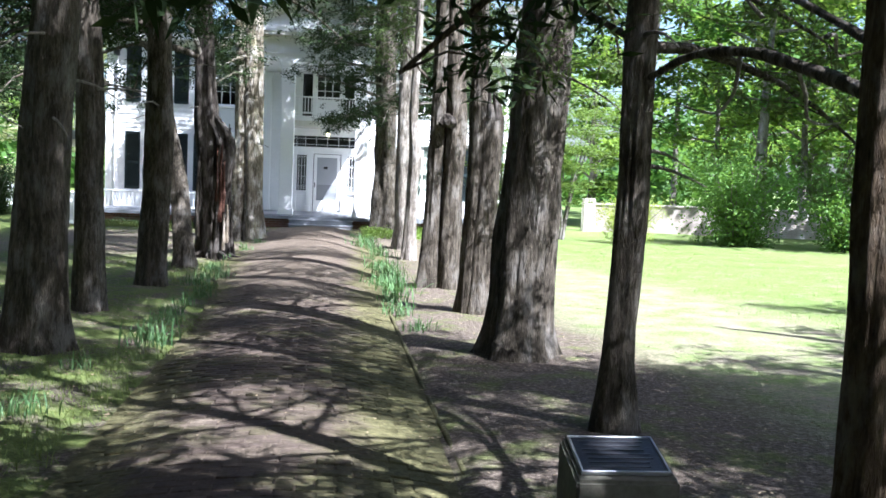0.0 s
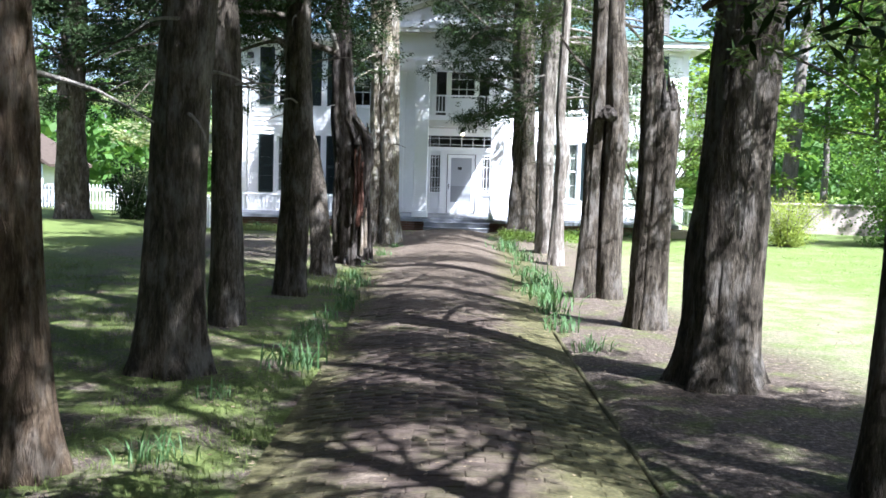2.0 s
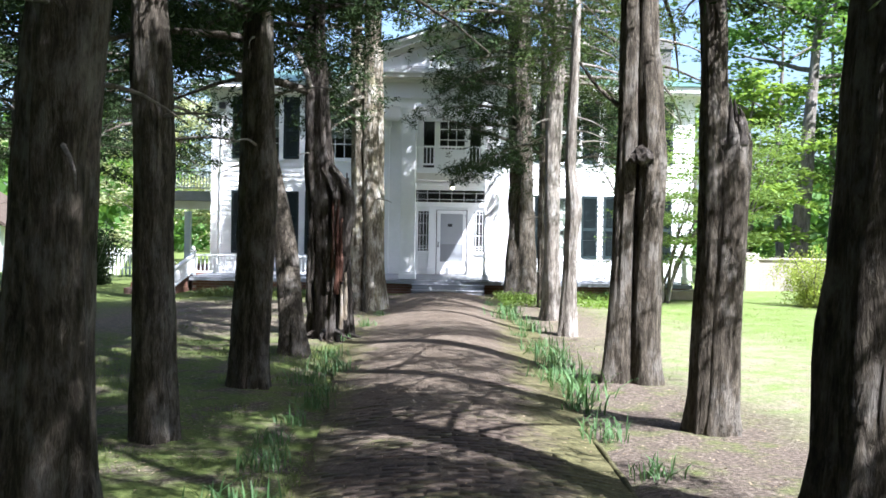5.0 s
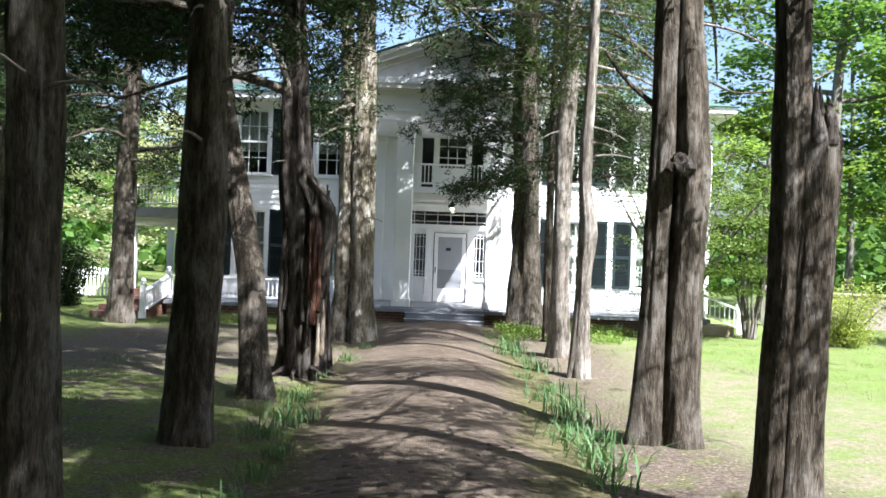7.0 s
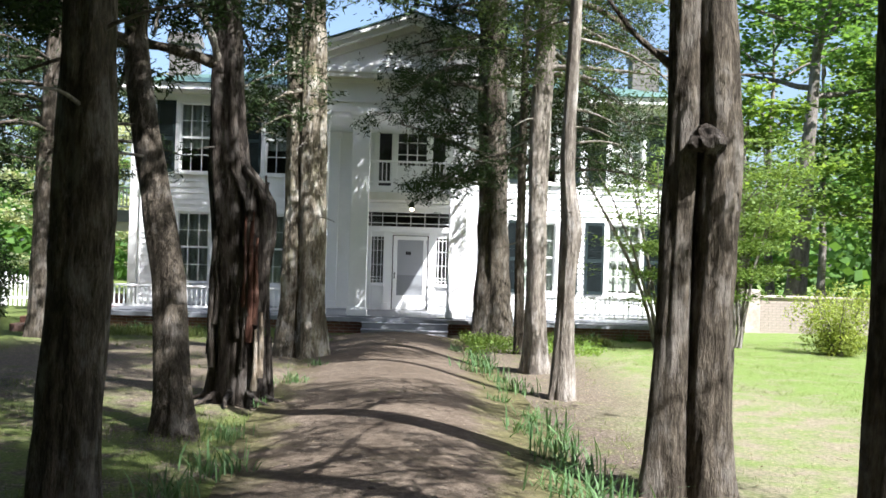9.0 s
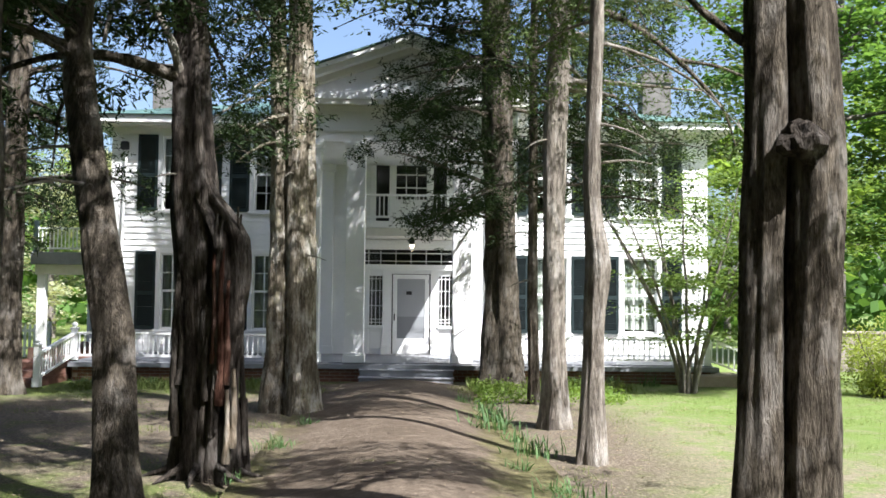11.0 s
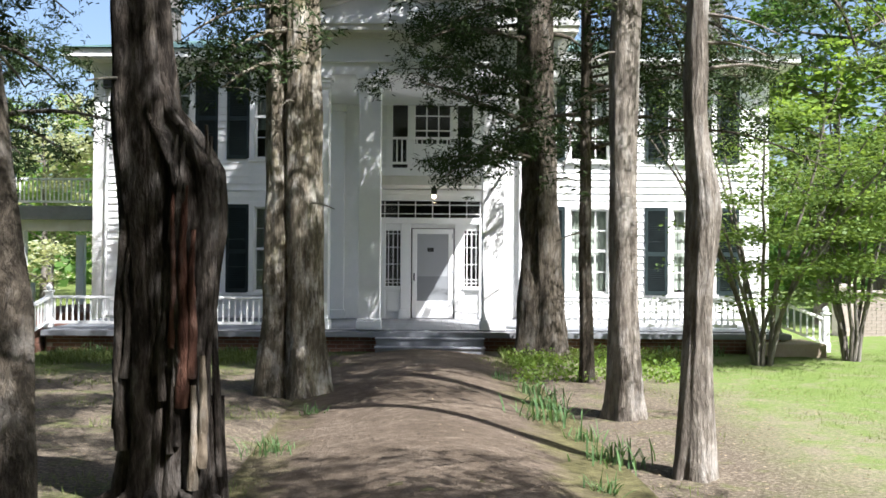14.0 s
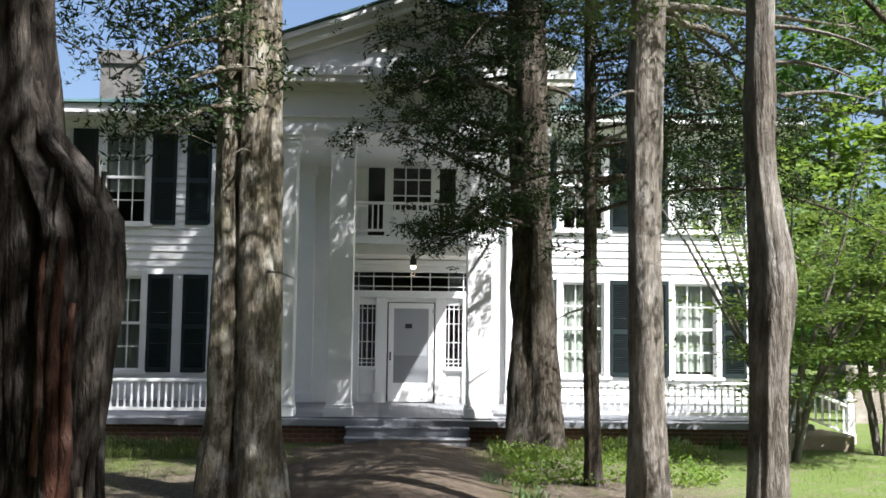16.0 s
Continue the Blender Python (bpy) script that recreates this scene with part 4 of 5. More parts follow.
# ---- cedars of the avenue ----
def trunk_mesh(rows, y, seed, height, flute=0.12, lobes=3, dy=0.0, ring=44):
    """A fluted, bark-ridged trunk from rows of (height, x, radius), carried on to the given height."""
    z_, x_, r_ = (np.array(c, float) for c in zip(*rows))
    top = z_[-1]
    if height > top:
        lean = (x_[-1] - x_[-2]) / max(0.3, z_[-1] - z_[-2]) if len(z_) > 1 else 0
        lean = max(-0.06, min(0.06, lean))
        z_, x_, r_ = np.append(z_, height), np.append(x_, x_[-1] + lean * (height - top) * 0.5), np.append(r_, r_[-1] * 0.3)
    rng = np.random.default_rng(seed)
    zs = np.concatenate([[-0.15, -0.02, 0.06, 0.16, 0.3, 0.5, 0.75], np.arange(1.0, min(height, 7.5), 0.22), np.arange(min(height, 7.5), height + 0.01, 0.8)])
    xs, rs = np.interp(zs, z_, x_), np.interp(zs, z_, r_)
    a = np.linspace(0, 2 * np.pi, ring, endpoint=False)
    ph = rng.uniform(0, 6.28, 4)
    verts = []
    for i, z in enumerate(zs):
        flare = 1.25 * math.exp(-max(z, 0) / 0.22)
        for t in a:
            twist = t + 0.12 * z
            k = 1 + flute * math.cos(lobes * twist + ph[0]) + flute * 0.5 * math.cos((lobes + 2) * twist + ph[1] + 0.3 * z)
            k += flare * (0.12 + 0.16 * max(0, math.cos(5 * t + ph[2])))
            k += 0.13 * fbm(2.2 * math.cos(t), 2.2 * math.sin(t), 0.9 * z, seed * 3.1) + 0.07 * fbm(8 * math.cos(t), 8 * math.sin(t), 1.6 * z, seed * 5.3)
            k -= 0.10 * max(0.0, 0.35 - abs(fbm(4.5 * math.cos(t), 4.5 * math.sin(t), 0.22 * z, seed * 1.7))) / 0.35
            r = rs[i] * k * 1.03
            verts.append((xs[i] + r * math.cos(t), y + dy * z + r * math.sin(t), z))
    n = ring
    i, j = np.meshgrid(np.arange(len(zs) - 1), np.arange(n), indexing="ij")
    f = np.stack([i * n + j, i * n + (j + 1) % n, (i + 1) * n + (j + 1) % n, (i + 1) * n + j], -1).reshape(-1, 4)
    axis = np.stack([xs, y + dy * zs, zs], 1)
    return np.array(verts), f, axis, rs


def limb_path(rng, start, azim, length, rise, sag, n=7):
    s = np.linspace(0, 1, n)
    wob = rng.normal(0, 0.05, (n, 2)).cumsum(0) * length * 0.25
    x = start[0] + math.cos(azim) * length * s - math.sin(azim) * wob[:, 0]
    y = start[1] + math.sin(azim) * length * s + math.cos(azim) * wob[:, 0]
    z = start[2] + rise * length * s - sag * length * s * s + wob[:, 1] * 0.5
    p = np.stack([x, y, z], 1)
    p[0] = start
    return p


SUN_LIMB = math.atan2(sun_from.y, sun_from.x)
FINE_TOP = 7.6          # nothing of the cedars above this height comes near the view


def cedar(rows, y, seed, height=11.0, crown=(4.2, 11.0), reach=2.4, limbs=26, clumps=7, flute=0.12, lobes=3, bark=None, leaf=None, label="", side=None, dy=0.0, per=130, dead=3, extra=(), fine=1.0, share=0.6, taper=0.6, spread_top=0.0, top=22, roof=0, sunny=False, roof_az=0.0, roof_top=11.5):
    """A red cedar: trunk, bare and leafy limbs, a ragged crown of fine sprays in clumps, and added light-blocking roof
    limbs.
    """
    rng = np.random.default_rng(seed)
    x0 = rows[0][1]
    tree = empty("cedar_tree", (x0, y, 0), label or "old red cedar with a fluted shaggy trunk beside the walk", "tree", "cedars along the walk")
    v, f, axis, rs = trunk_mesh(rows, y, seed, height, flute, lobes, dy)
    off = np.array([x0, y, 0])
    raw_mesh("trunk", v - off, f, bark or CEDAR, tree, True)
    for k, (more, top) in enumerate(extra):
        v, f, _, _ = trunk_mesh(more, y, seed + 7 + k, top, flute, lobes, dy)
        raw_mesh("stem", v - off, f, bark or CEDAR, tree, True)
    tips, high = [], []
    for i in range(limbs + roof):
        up = (min(i, limbs - 1) + rng.uniform(0, 1)) / limbs
        z = crown[0] + (crown[1] - crown[0]) * up
        az = rng.uniform(0, 6.28)
        if side is not None and rng.uniform() < share:
            az = side + rng.normal(0, 0.6)
        c = np.array([np.interp(z, axis[:, 2], axis[:, k]) for k in range(3)])
        ln = reach * max(0.22, 1.0 - taper * up) * rng.uniform(0.6, 1.25)
        if z > FINE_TOP and spread_top:
            ln = spread_top * rng.uniform(0.5, 1.1)
        # sunny: limbs swung off the sun side so sun reaches the trunk
        if sunny and abs((az - SUN_LIMB + math.pi) % (2 * math.pi) - math.pi) < 0.9:
            az += 1.9
        # roof limbs: boughs added above the view to block sun and sky light
        if i >= limbs:
            az = rng.normal(roof_az, 1.0)
            z = rng.uniform(roof_top - 3.6, min(height, roof_top))
            c = np.array([np.interp(z, axis[:, 2], axis[:, k]) for k in range(3)])
            ln = (spread_top or reach) * rng.uniform(0.7, 1.2)
        p = limb_path(rng, c, az, ln, rng.uniform(0.05, 0.45), rng.uniform(0.15, 0.6) if i < limbs else 0.1)
        r0 = max(0.012, min(0.055, np.interp(z, axis[:, 2], rs) * 0.4)) * rng.uniform(0.7, 1.1)
        pieces = [tube(p, np.linspace(r0, r0 * 0.2, len(p)), 4)]
        for _ in range(clumps):
            s = rng.uniform(0.3, 1.0)
            q = np.array([np.interp(s, np.linspace(0, 1, len(p)), p[:, k]) for k in range(3)])
            t = q + rng.normal(0, 1, 3) * np.array([0.34, 0.34, 0.2]) * (0.4 + 0.6 * ln / reach)
            pieces.append(tube([q, (q + t) / 2 + np.array([0, 0, 0.05]), t], [0.009, 0.006, 0.003], 3))
            (tips if t[2] < FINE_TOP else high).append(t)
        v, f = gather(pieces)
        raw_mesh("limb", v - off, f, bark or CEDAR, tree, True)
    if tips:
        tips = np.array(tips)
        sub = np.repeat(tips, 10, axis=0) + rng.normal(0, 1, (len(tips) * 10, 3)) * np.array([0.17, 0.17, 0.1])
        v, f = leaves(rng, sub, max(2, int(per / 12)), 0.045, 0.105 / fine, 0.026 / fine, 0.25)
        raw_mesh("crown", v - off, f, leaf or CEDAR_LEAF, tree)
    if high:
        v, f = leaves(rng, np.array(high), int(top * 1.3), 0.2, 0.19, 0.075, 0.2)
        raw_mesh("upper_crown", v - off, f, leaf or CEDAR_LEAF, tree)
    for i in range(dead):
        z = rng.uniform(max(1.8, crown[0] - 1.6), crown[0] + 0.3)
        c = np.array([np.interp(z, axis[:, 2], axis[:, k]) for k in range(3)])
        p = limb_path(rng, c, rng.uniform(0, 6.28), rng.uniform(0.4, 1.1), rng.uniform(-0.1, 0.4), 0.3, 6)
        v, f = tube(p, np.linspace(0.02, 0.005, 6), 5)
        raw_mesh("dead_branch", v - off, f, TWIG, tree, True)
    return tree


def branch(tree, points, r0, r1, material=None, name="limb"):
    """A bent limb through given places, smoothed and a little uneven."""
    p = np.array(points, float)
    t = np.linspace(0, 1, len(p))
    s = np.linspace(0, 1, len(p) * 4)
    q = np.stack([np.interp(s, t, p[:, k]) for k in range(3)], 1)
    for _ in range(2):
        q[1:-1] = (q[:-2] + 2 * q[1:-1] + q[2:]) / 4
    v, f = tube(q, np.linspace(r0, r1, len(q)) * (1 + 0.12 * np.sin(np.arange(len(q)) * 1.7)), 8)
    raw_mesh(name, v - np.array(tree.location), f, material or CEDAR, tree, True)


RIGHT_SIDE, LEFT_SIDE = -0.2, 3.4
SLIM = "slim red cedar with a leafy limb over the lawn"
t6 = cedar([(0, 2.58, 0.17), (0.46, 2.58, 0.138), (1.13, 2.57, 0.121), (2.32, 2.55, 0.11)], 3.6, 11, 12, (3.0, 12.0), 3.2, 46, 8, fine=1.15, per=140, bark=SUN_TINT_BARK, side=RIGHT_SIDE, sunny=True, label="red cedar beside the marker, warm sun tint in its bark colour")
branch(t6, [(2.55, 3.62, 2.1), (2.66, 4.3, 2.26), (2.62, 5.2, 2.5), (2.5, 5.9, 2.56), (2.33, 6.35, 2.42)], 0.042, 0.024)
branch(t6, [(2.55, 3.65, 2.3), (2.8, 4.4, 2.5), (2.9, 5.4, 2.85), (2.8, 6.6, 3.2)], 0.03, 0.015)
for pts in ([(2.66, 5.5, 2.5), (2.68, 5.6, 2.3), (2.62, 5.7, 2.17), (2.5, 5.8, 2.2), (2.42, 5.9, 2.25)], [(2.72, 4.9, 2.42), (2.85, 5.0, 2.25), (2.9, 5.1, 2.12), (3.05, 5.2, 2.1), (3.15, 5.2, 2.12)], [(2.75, 4.6, 2.5), (2.9, 4.8, 2.55), (3.0, 5.0, 2.45), (3.15, 5.0, 2.5)], [(2.7, 5.3, 2.7), (2.6, 5.4, 2.85), (2.72, 5.5, 2.95), (2.8, 5.6, 2.85)]):
    branch(t6, pts, 0.014, 0.005, TWIG, "bare_twig")
t5s = cedar([(0, 2.25, 0.15), (0.67, 2.26, 0.107), (1.45, 2.3, 0.098), (2.59, 2.3, 0.103), (3.2, 2.32, 0.1)], 6.38, 12, 12, (2.6, 12.0), 3.0, 48, 8, fine=1.15, per=140, flute=0.07, side=-0.1, share=0.8, leaf=CEDAR_LEAF_LIGHT, sunny=True, label=SLIM)
branch(t5s, [(2.32, 6.4, 2.66), (2.15, 6.5, 2.78), (1.9, 6.5, 2.9), (1.6, 6.6, 3.1)], 0.03, 0.012)
cedar([(0, 2.07, 0.34), (0.74, 2.08, 0.29), (1.84, 2.13, 0.265), (2.92, 2.18, 0.25), (3.46, 2.22, 0.25)], 9.34, 13, 13, (4.2, 12.6), 3.2, 44, 9, side=RIGHT_SIDE, share=0.6, spread_top=1.4, top=26, sunny=True, roof=22, label="massive red cedar with a deeply fluted trunk")

# broken cedar: a snapped main trunk with one live stem
t4 = cedar([(0, 1.98, 0.15), (0.67, 1.98, 0.14), (1.83, 2.02, 0.13), (2.6, 2.02, 0.125), (2.98, 2.01, 0.115), (3.55, 1.99, 0.113), (4.13, 1.94, 0.118)], 12.7, 14, 12, (4.6, 11.6), 2.5, 28, 8, flute=0.06, side=2.2, share=0.5, leaf=CEDAR_LEAF_LIGHT, spread_top=1.3, top=22, sunny=True, roof=16, label="cedar with one snapped trunk and a live stem", extra=[([(0, 2.09, 0.185), (0.67, 2.1, 0.17), (1.83, 2.16, 0.15), (2.45, 2.19, 0.155), (2.6, 2.2, 0.12), (2.7, 2.19, 0.07)], 2.7)])
for k in range(6):
    a = k * 1.05
    branch(t4, [(2.19 + 0.1 * math.cos(a), 12.7 + 0.1 * math.sin(a), 2.5), (2.18 + 0.09 * math.cos(a), 12.7 + 0.09 * math.sin(a), 2.72 + 0.05 * math.sin(3 * a)), (2.17 + 0.06 * math.cos(a), 12.7 + 0.06 * math.sin(a), 2.84 + 0.08 * math.sin(2 * a))], 0.05, 0.008, DEADWOOD, "splinter")

# twin-stemmed cedar with a burl
t3 = cedar([(0, 2.0, 0.2), (1.1, 1.99, 0.17), (2.58, 2.02, 0.175), (4.06, 1.95, 0.135), (4.8, 1.93, 0.12)], 15.66, 15, 12, (4.8, 11.6), 2.9, 30, 8, flute=0.08, side=RIGHT_SIDE, share=0.4, leaf=CEDAR_LEAF_LIGHT, spread_top=2.0, top=26, sunny=True, label="twin-stemmed red cedar with a dark burl between stems", extra=[([(0, 1.66, 0.15), (1.1, 1.71, 0.12), (2.6, 1.75, 0.115), (4.06, 1.76, 0.11), (4.8, 1.77, 0.1)], 9.0)])
bm = bmesh.new()
bmesh.ops.create_icosphere(bm, subdivisions=3, radius=0.12)
for vert in bm.verts:
    vert.co *= 1 + 0.5 * fbm(vert.co.x * 9, vert.co.y * 9, vert.co.z * 9, 2.0)
bm.transform(Matrix.Translation((-0.13, -0.2, 2.62)))
part("burl", bm, DEADWOOD, t3, "dark hollow burl")
branch(t3, [(1.78, 15.6, 3.1), (1.6, 15.7, 3.25), (1.4, 15.8, 3.45), (1.2, 15.9, 3.75)], 0.035, 0.015)

cedar([(0, 1.67, 0.15), (1.28, 1.7, 0.105), (1.7, 1.71, 0.115), (2.05, 1.745, 0.14), (2.3, 1.735, 0.125), (2.6, 1.69, 0.098), (2.9, 1.665, 0.086), (3.3, 1.675, 0.1), (3.5, 1.68, 0.086), (3.99, 1.69, 0.088), (4.54, 1.71, 0.08)], 21.05, 16, 10, (4.5, 9.6), 2.6, 24, 8, per=110, fine=1.1, flute=0.06, bark=SUNLIT_BARK, side=RIGHT_SIDE, share=0.75, leaf=CEDAR_LEAF_LIGHT, spread_top=2.2, top=24, roof=8, sunny=True, label="slim cedar, bark coloured as sunlit, with a bulge on its stem")
t1 = cedar([(0, 1.68, 0.21), (1.15, 1.64, 0.155), (2.55, 1.63, 0.148), (3.97, 1.64, 0.16), (5.4, 1.7, 0.14)], 24.0, 17, 12, (4.6, 11.6), 3.6, 50, 8, per=105, fine=1.1, flute=0.09, bark=SUNLIT_BARK, side=-0.3, share=0.75, leaf=CEDAR_LEAF_LIGHT, spread_top=2.2, top=20, sunny=True, label="red cedar by the lawn, bark coloured as sunlit")
branch(t1, [(1.7, 24.0, 5.9), (2.4, 23.9, 5.8), (3.0, 23.8, 5.4), (3.55, 23.7, 4.85), (3.95, 23.7, 4.4), (4.1, 23.7, 3.9)], 0.06, 0.012)
branch(t1, [(3.3, 23.75, 5.1), (3.9, 23.7, 5.0), (4.5, 23.6, 4.7), (5.2, 23.5, 4.75)], 0.03, 0.01)
cedar([(0, 1.72, 0.1), (1.87, 1.68, 0.085), (5.38, 1.68, 0.066)], 27.0, 18, 14, (3.2, 13.5), 2.9, 80, 9, per=130, fine=1.15, side=RIGHT_SIDE, share=0.45, spread_top=3.0, top=9, flute=0.06, label="thin young cedar by the porch")
# Unseen top boughs are added and aimed left to shade the house wing.
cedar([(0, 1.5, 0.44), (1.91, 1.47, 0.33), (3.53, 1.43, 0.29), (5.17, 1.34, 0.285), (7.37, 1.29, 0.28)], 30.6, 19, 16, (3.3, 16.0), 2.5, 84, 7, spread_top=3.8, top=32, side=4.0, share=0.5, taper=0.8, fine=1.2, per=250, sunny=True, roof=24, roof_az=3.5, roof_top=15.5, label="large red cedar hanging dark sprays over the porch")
cedar([(0, -2.36, 0.17), (0.78, -2.39, 0.128), (1.74, -2.43, 0.119), (2.37, -2.46, 0.118)], 6.3, 21, 9, (3.4, 9.0), 2.2, 24, bark=SUN_TINT_BARK, spread_top=3.2, top=36, roof=6, label="shaggy cedar with a golden sun tint in its bark colour")
cedar([(0, -2.42, 0.28), (0.95, -2.39, 0.23), (2.1, -2.36, 0.205), (2.87, -2.3, 0.2), (3.25, -2.28, 0.2)], 9.2, 22, 11, (3.6, 11.0), 3.0, 54, side=LEFT_SIDE, per=140, fine=1.0, spread_top=3.2, top=36, roof=10, label="stout red cedar with a sunlit strip of bark")
cedar([(0, -2.63, 0.175), (1.19, -2.66, 0.155), (2.26, -2.67, 0.158), (3.33, -2.71, 0.145), (3.86, -2.73, 0.12)], 11.9, 23, 10, (3.6, 10.0), 2.9, 50, flute=0.08, side=LEFT_SIDE, per=140, fine=1.0, spread_top=3.2, top=36, roof=34)
cedar([(0, -2.44, 0.2), (1.39, -2.38, 0.2), (2.37, -2.37, 0.2), (3.84, -2.4, 0.155)], 14.75, 24, 11, (3.7, 11.0), 3.0, 60, side=LEFT_SIDE, per=140, fine=1.0, spread_top=3.2, top=36, roof=50)
cedar([(0, -2.44, 0.17), (1.41, -2.64, 0.15), (2.47, -2.91, 0.14), (3.53, -3.2, 0.125), (4.06, -3.3, 0.11)], 17.7, 25, 9, (3.7, 9.0), 2.6, 50, side=LEFT_SIDE, per=150, fine=1.0, dy=0.32, spread_top=3.2, top=36, roof=50, label="slim leaning red cedar beside the walk")
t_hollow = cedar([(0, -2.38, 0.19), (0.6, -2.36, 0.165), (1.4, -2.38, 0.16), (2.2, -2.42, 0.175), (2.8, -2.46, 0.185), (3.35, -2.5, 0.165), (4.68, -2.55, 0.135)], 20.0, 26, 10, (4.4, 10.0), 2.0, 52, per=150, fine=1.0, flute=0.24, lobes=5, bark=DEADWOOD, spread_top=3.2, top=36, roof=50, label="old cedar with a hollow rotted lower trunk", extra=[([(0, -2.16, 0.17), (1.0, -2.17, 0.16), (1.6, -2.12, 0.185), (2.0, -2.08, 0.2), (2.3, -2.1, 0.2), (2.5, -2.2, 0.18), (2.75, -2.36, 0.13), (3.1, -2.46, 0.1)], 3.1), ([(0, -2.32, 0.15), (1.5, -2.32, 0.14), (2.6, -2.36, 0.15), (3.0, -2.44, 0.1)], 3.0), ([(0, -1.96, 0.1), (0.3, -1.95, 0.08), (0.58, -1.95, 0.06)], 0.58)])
rng = np.random.default_rng(77)
for k in range(16):
    a = rng.uniform(3.4, 6.6)
    x0, r0 = (-2.13, 0.19) if k % 3 else (-2.38, 0.2)
    lo, hi = rng.uniform(-0.05, 1.2), rng.uniform(1.7, 2.75)
    pts = [(x0 + 0.03 * math.sin(5 * t + k) + (r0 + 0.02) * math.cos(a) * (1 if t < 0.85 else 0.7), 20.0 + (r0 + 0.02) * math.sin(a), lo + (hi - lo) * t) for t in (0, 0.25, 0.5, 0.75, 0.9, 1.0)]
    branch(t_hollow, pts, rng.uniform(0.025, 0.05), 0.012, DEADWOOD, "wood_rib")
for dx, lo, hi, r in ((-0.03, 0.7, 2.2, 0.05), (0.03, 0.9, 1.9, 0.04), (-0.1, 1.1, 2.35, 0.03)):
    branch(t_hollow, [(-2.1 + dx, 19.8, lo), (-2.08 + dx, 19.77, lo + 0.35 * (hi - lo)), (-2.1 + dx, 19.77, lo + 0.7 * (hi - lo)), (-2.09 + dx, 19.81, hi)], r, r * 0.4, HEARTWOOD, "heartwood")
for dx, lo, hi in ((0.02, 0.15, 0.85), (0.08, 0.3, 1.05)):
    branch(t_hollow, [(-2.07 + dx, 19.78, lo), (-2.05 + dx, 19.76, (lo + hi) / 2), (-2.07 + dx, 19.79, hi)], 0.04, 0.02, BAREWOOD, "bare_wood")
for k in range(5):
    a = 3.2 + k * 0.72 + 0.2 * math.sin(3 * k)
    branch(t_hollow, [(-2.28 + 0.25 * math.cos(a), 20 + 0.25 * math.sin(a), 0.12), (-2.28 + 0.42 * math.cos(a), 20 + 0.42 * math.sin(a), 0.05), (-2.28 + 0.62 * math.cos(a + 0.1), 20 + 0.62 * math.sin(a + 0.1), 0.0)], 0.045, 0.012, DEADWOOD, "root")
branch(t_hollow, [(-2.56, 19.95, 3.9), (-3.08, 19.8, 4.04), (-3.47, 19.8, 4.1), (-3.93, 19.8, 4.05), (-4.84, 19.8, 3.71)], 0.075, 0.02, CEDAR)
branch(t_hollow, [(-2.6, 19.9, 3.95), (-2.64, 19.8, 4.17), (-2.79, 19.8, 4.5), (-3.06, 19.8, 4.68), (-3.25, 19.8, 4.6), (-3.32, 19.8, 4.2)], 0.05, 0.02, TWIG)
cedar([(0, -2.08, 0.33), (1.09, -2.1, 0.26), (2.63, -2.12, 0.235), (4.19, -2.12, 0.21), (5.76, -2.14, 0.18)], 25.8, 27, 12, (3.9, 12.0), 1.7, 36, bark=CEDAR_MOSS_LIT, side=3.2, share=1.0, spread_top=3.0, top=40, roof=36, label="stout twin cedar with moss, lichen and sunlight in its bark colour", extra=[([(0, -2.4, 0.27), (1.09, -2.35, 0.21), (2.63, -2.36, 0.185), (4.19, -2.4, 0.15), (5.76, -2.48, 0.13)], 10.0)])
cedar([(0, -7.75, 0.27), (3, -7.7, 0.22), (6, -7.6, 0.18)], 28.6, 28, 12, (3.5, 12.0), 2.6, 60, 8, side=2.6, share=0.5, fine=1.0, per=120, top=20, label="dark cedar by the side steps of the house")
cedar([(0, -12.8, 0.5), (3, -12.8, 0.4), (6, -12.7, 0.35)], 33.0, 29, 13, (3.6, 13.0), 4.8, 120, 10, fine=0.6, per=100, top=30, label="broad dark cedar on the side lawn")
# The rows carried on unseen behind the first step, plus two cedars, for shade
for k, (x, y) in enumerate(((2.5, 0.4), (2.4, -2.6), (2.5, -5.6), (-2.4, 3.2), (-2.5, 0.3), (-2.4, -2.8), (6.4, -3.4), (8.6, 1.2))):
    cedar([(0, x, 0.24), (1.2, x, 0.18), (3, x, 0.16)], y, 40 + k, 14, (3.0, 14.0), 3.2, 60, per=66, dead=0, fine=0.42, top=30)
# Out-of-view cedars added to throw dappled shade on the right lawn.
cedar([(0, 9.4, 0.26), (1.2, 9.4, 0.2), (5, 9.4, 0.17)], 4.4, 58, 9.5, (2.9, 7.2), 2.6, 30, per=30, dead=0, fine=0.4, taper=0.2, label="unseen tall cedar added to shade the ground")
for k, (x, y) in enumerate(((10.2, 7.0), (11.6, 9.6))):
    cedar([(0, x, 0.26), (1.2, x, 0.2), (5, x, 0.17)], y, 90 + k, 9.5, (3.8, 7.4), 2.4, 20, per=30, dead=0, fine=0.42, taper=0.2, label="unseen tall cedar added to shade the ground")
# Never in view: added to cut the sky light on the left ground.
for k, (x, y) in enumerate(((-9.8, 11.0), (-10.6, 16.0), (-15.5, 20.0))):
    cedar([(0, x, 0.26), (1.2, x, 0.2), (5, x, 0.17)], y, 110 + k, 13, (2.6, 13.0), 3.6, 70, per=40, dead=0, fine=0.4, taper=0.4, spread_top=3.2, top=40, label="unseen dense cedar added to block sky light")
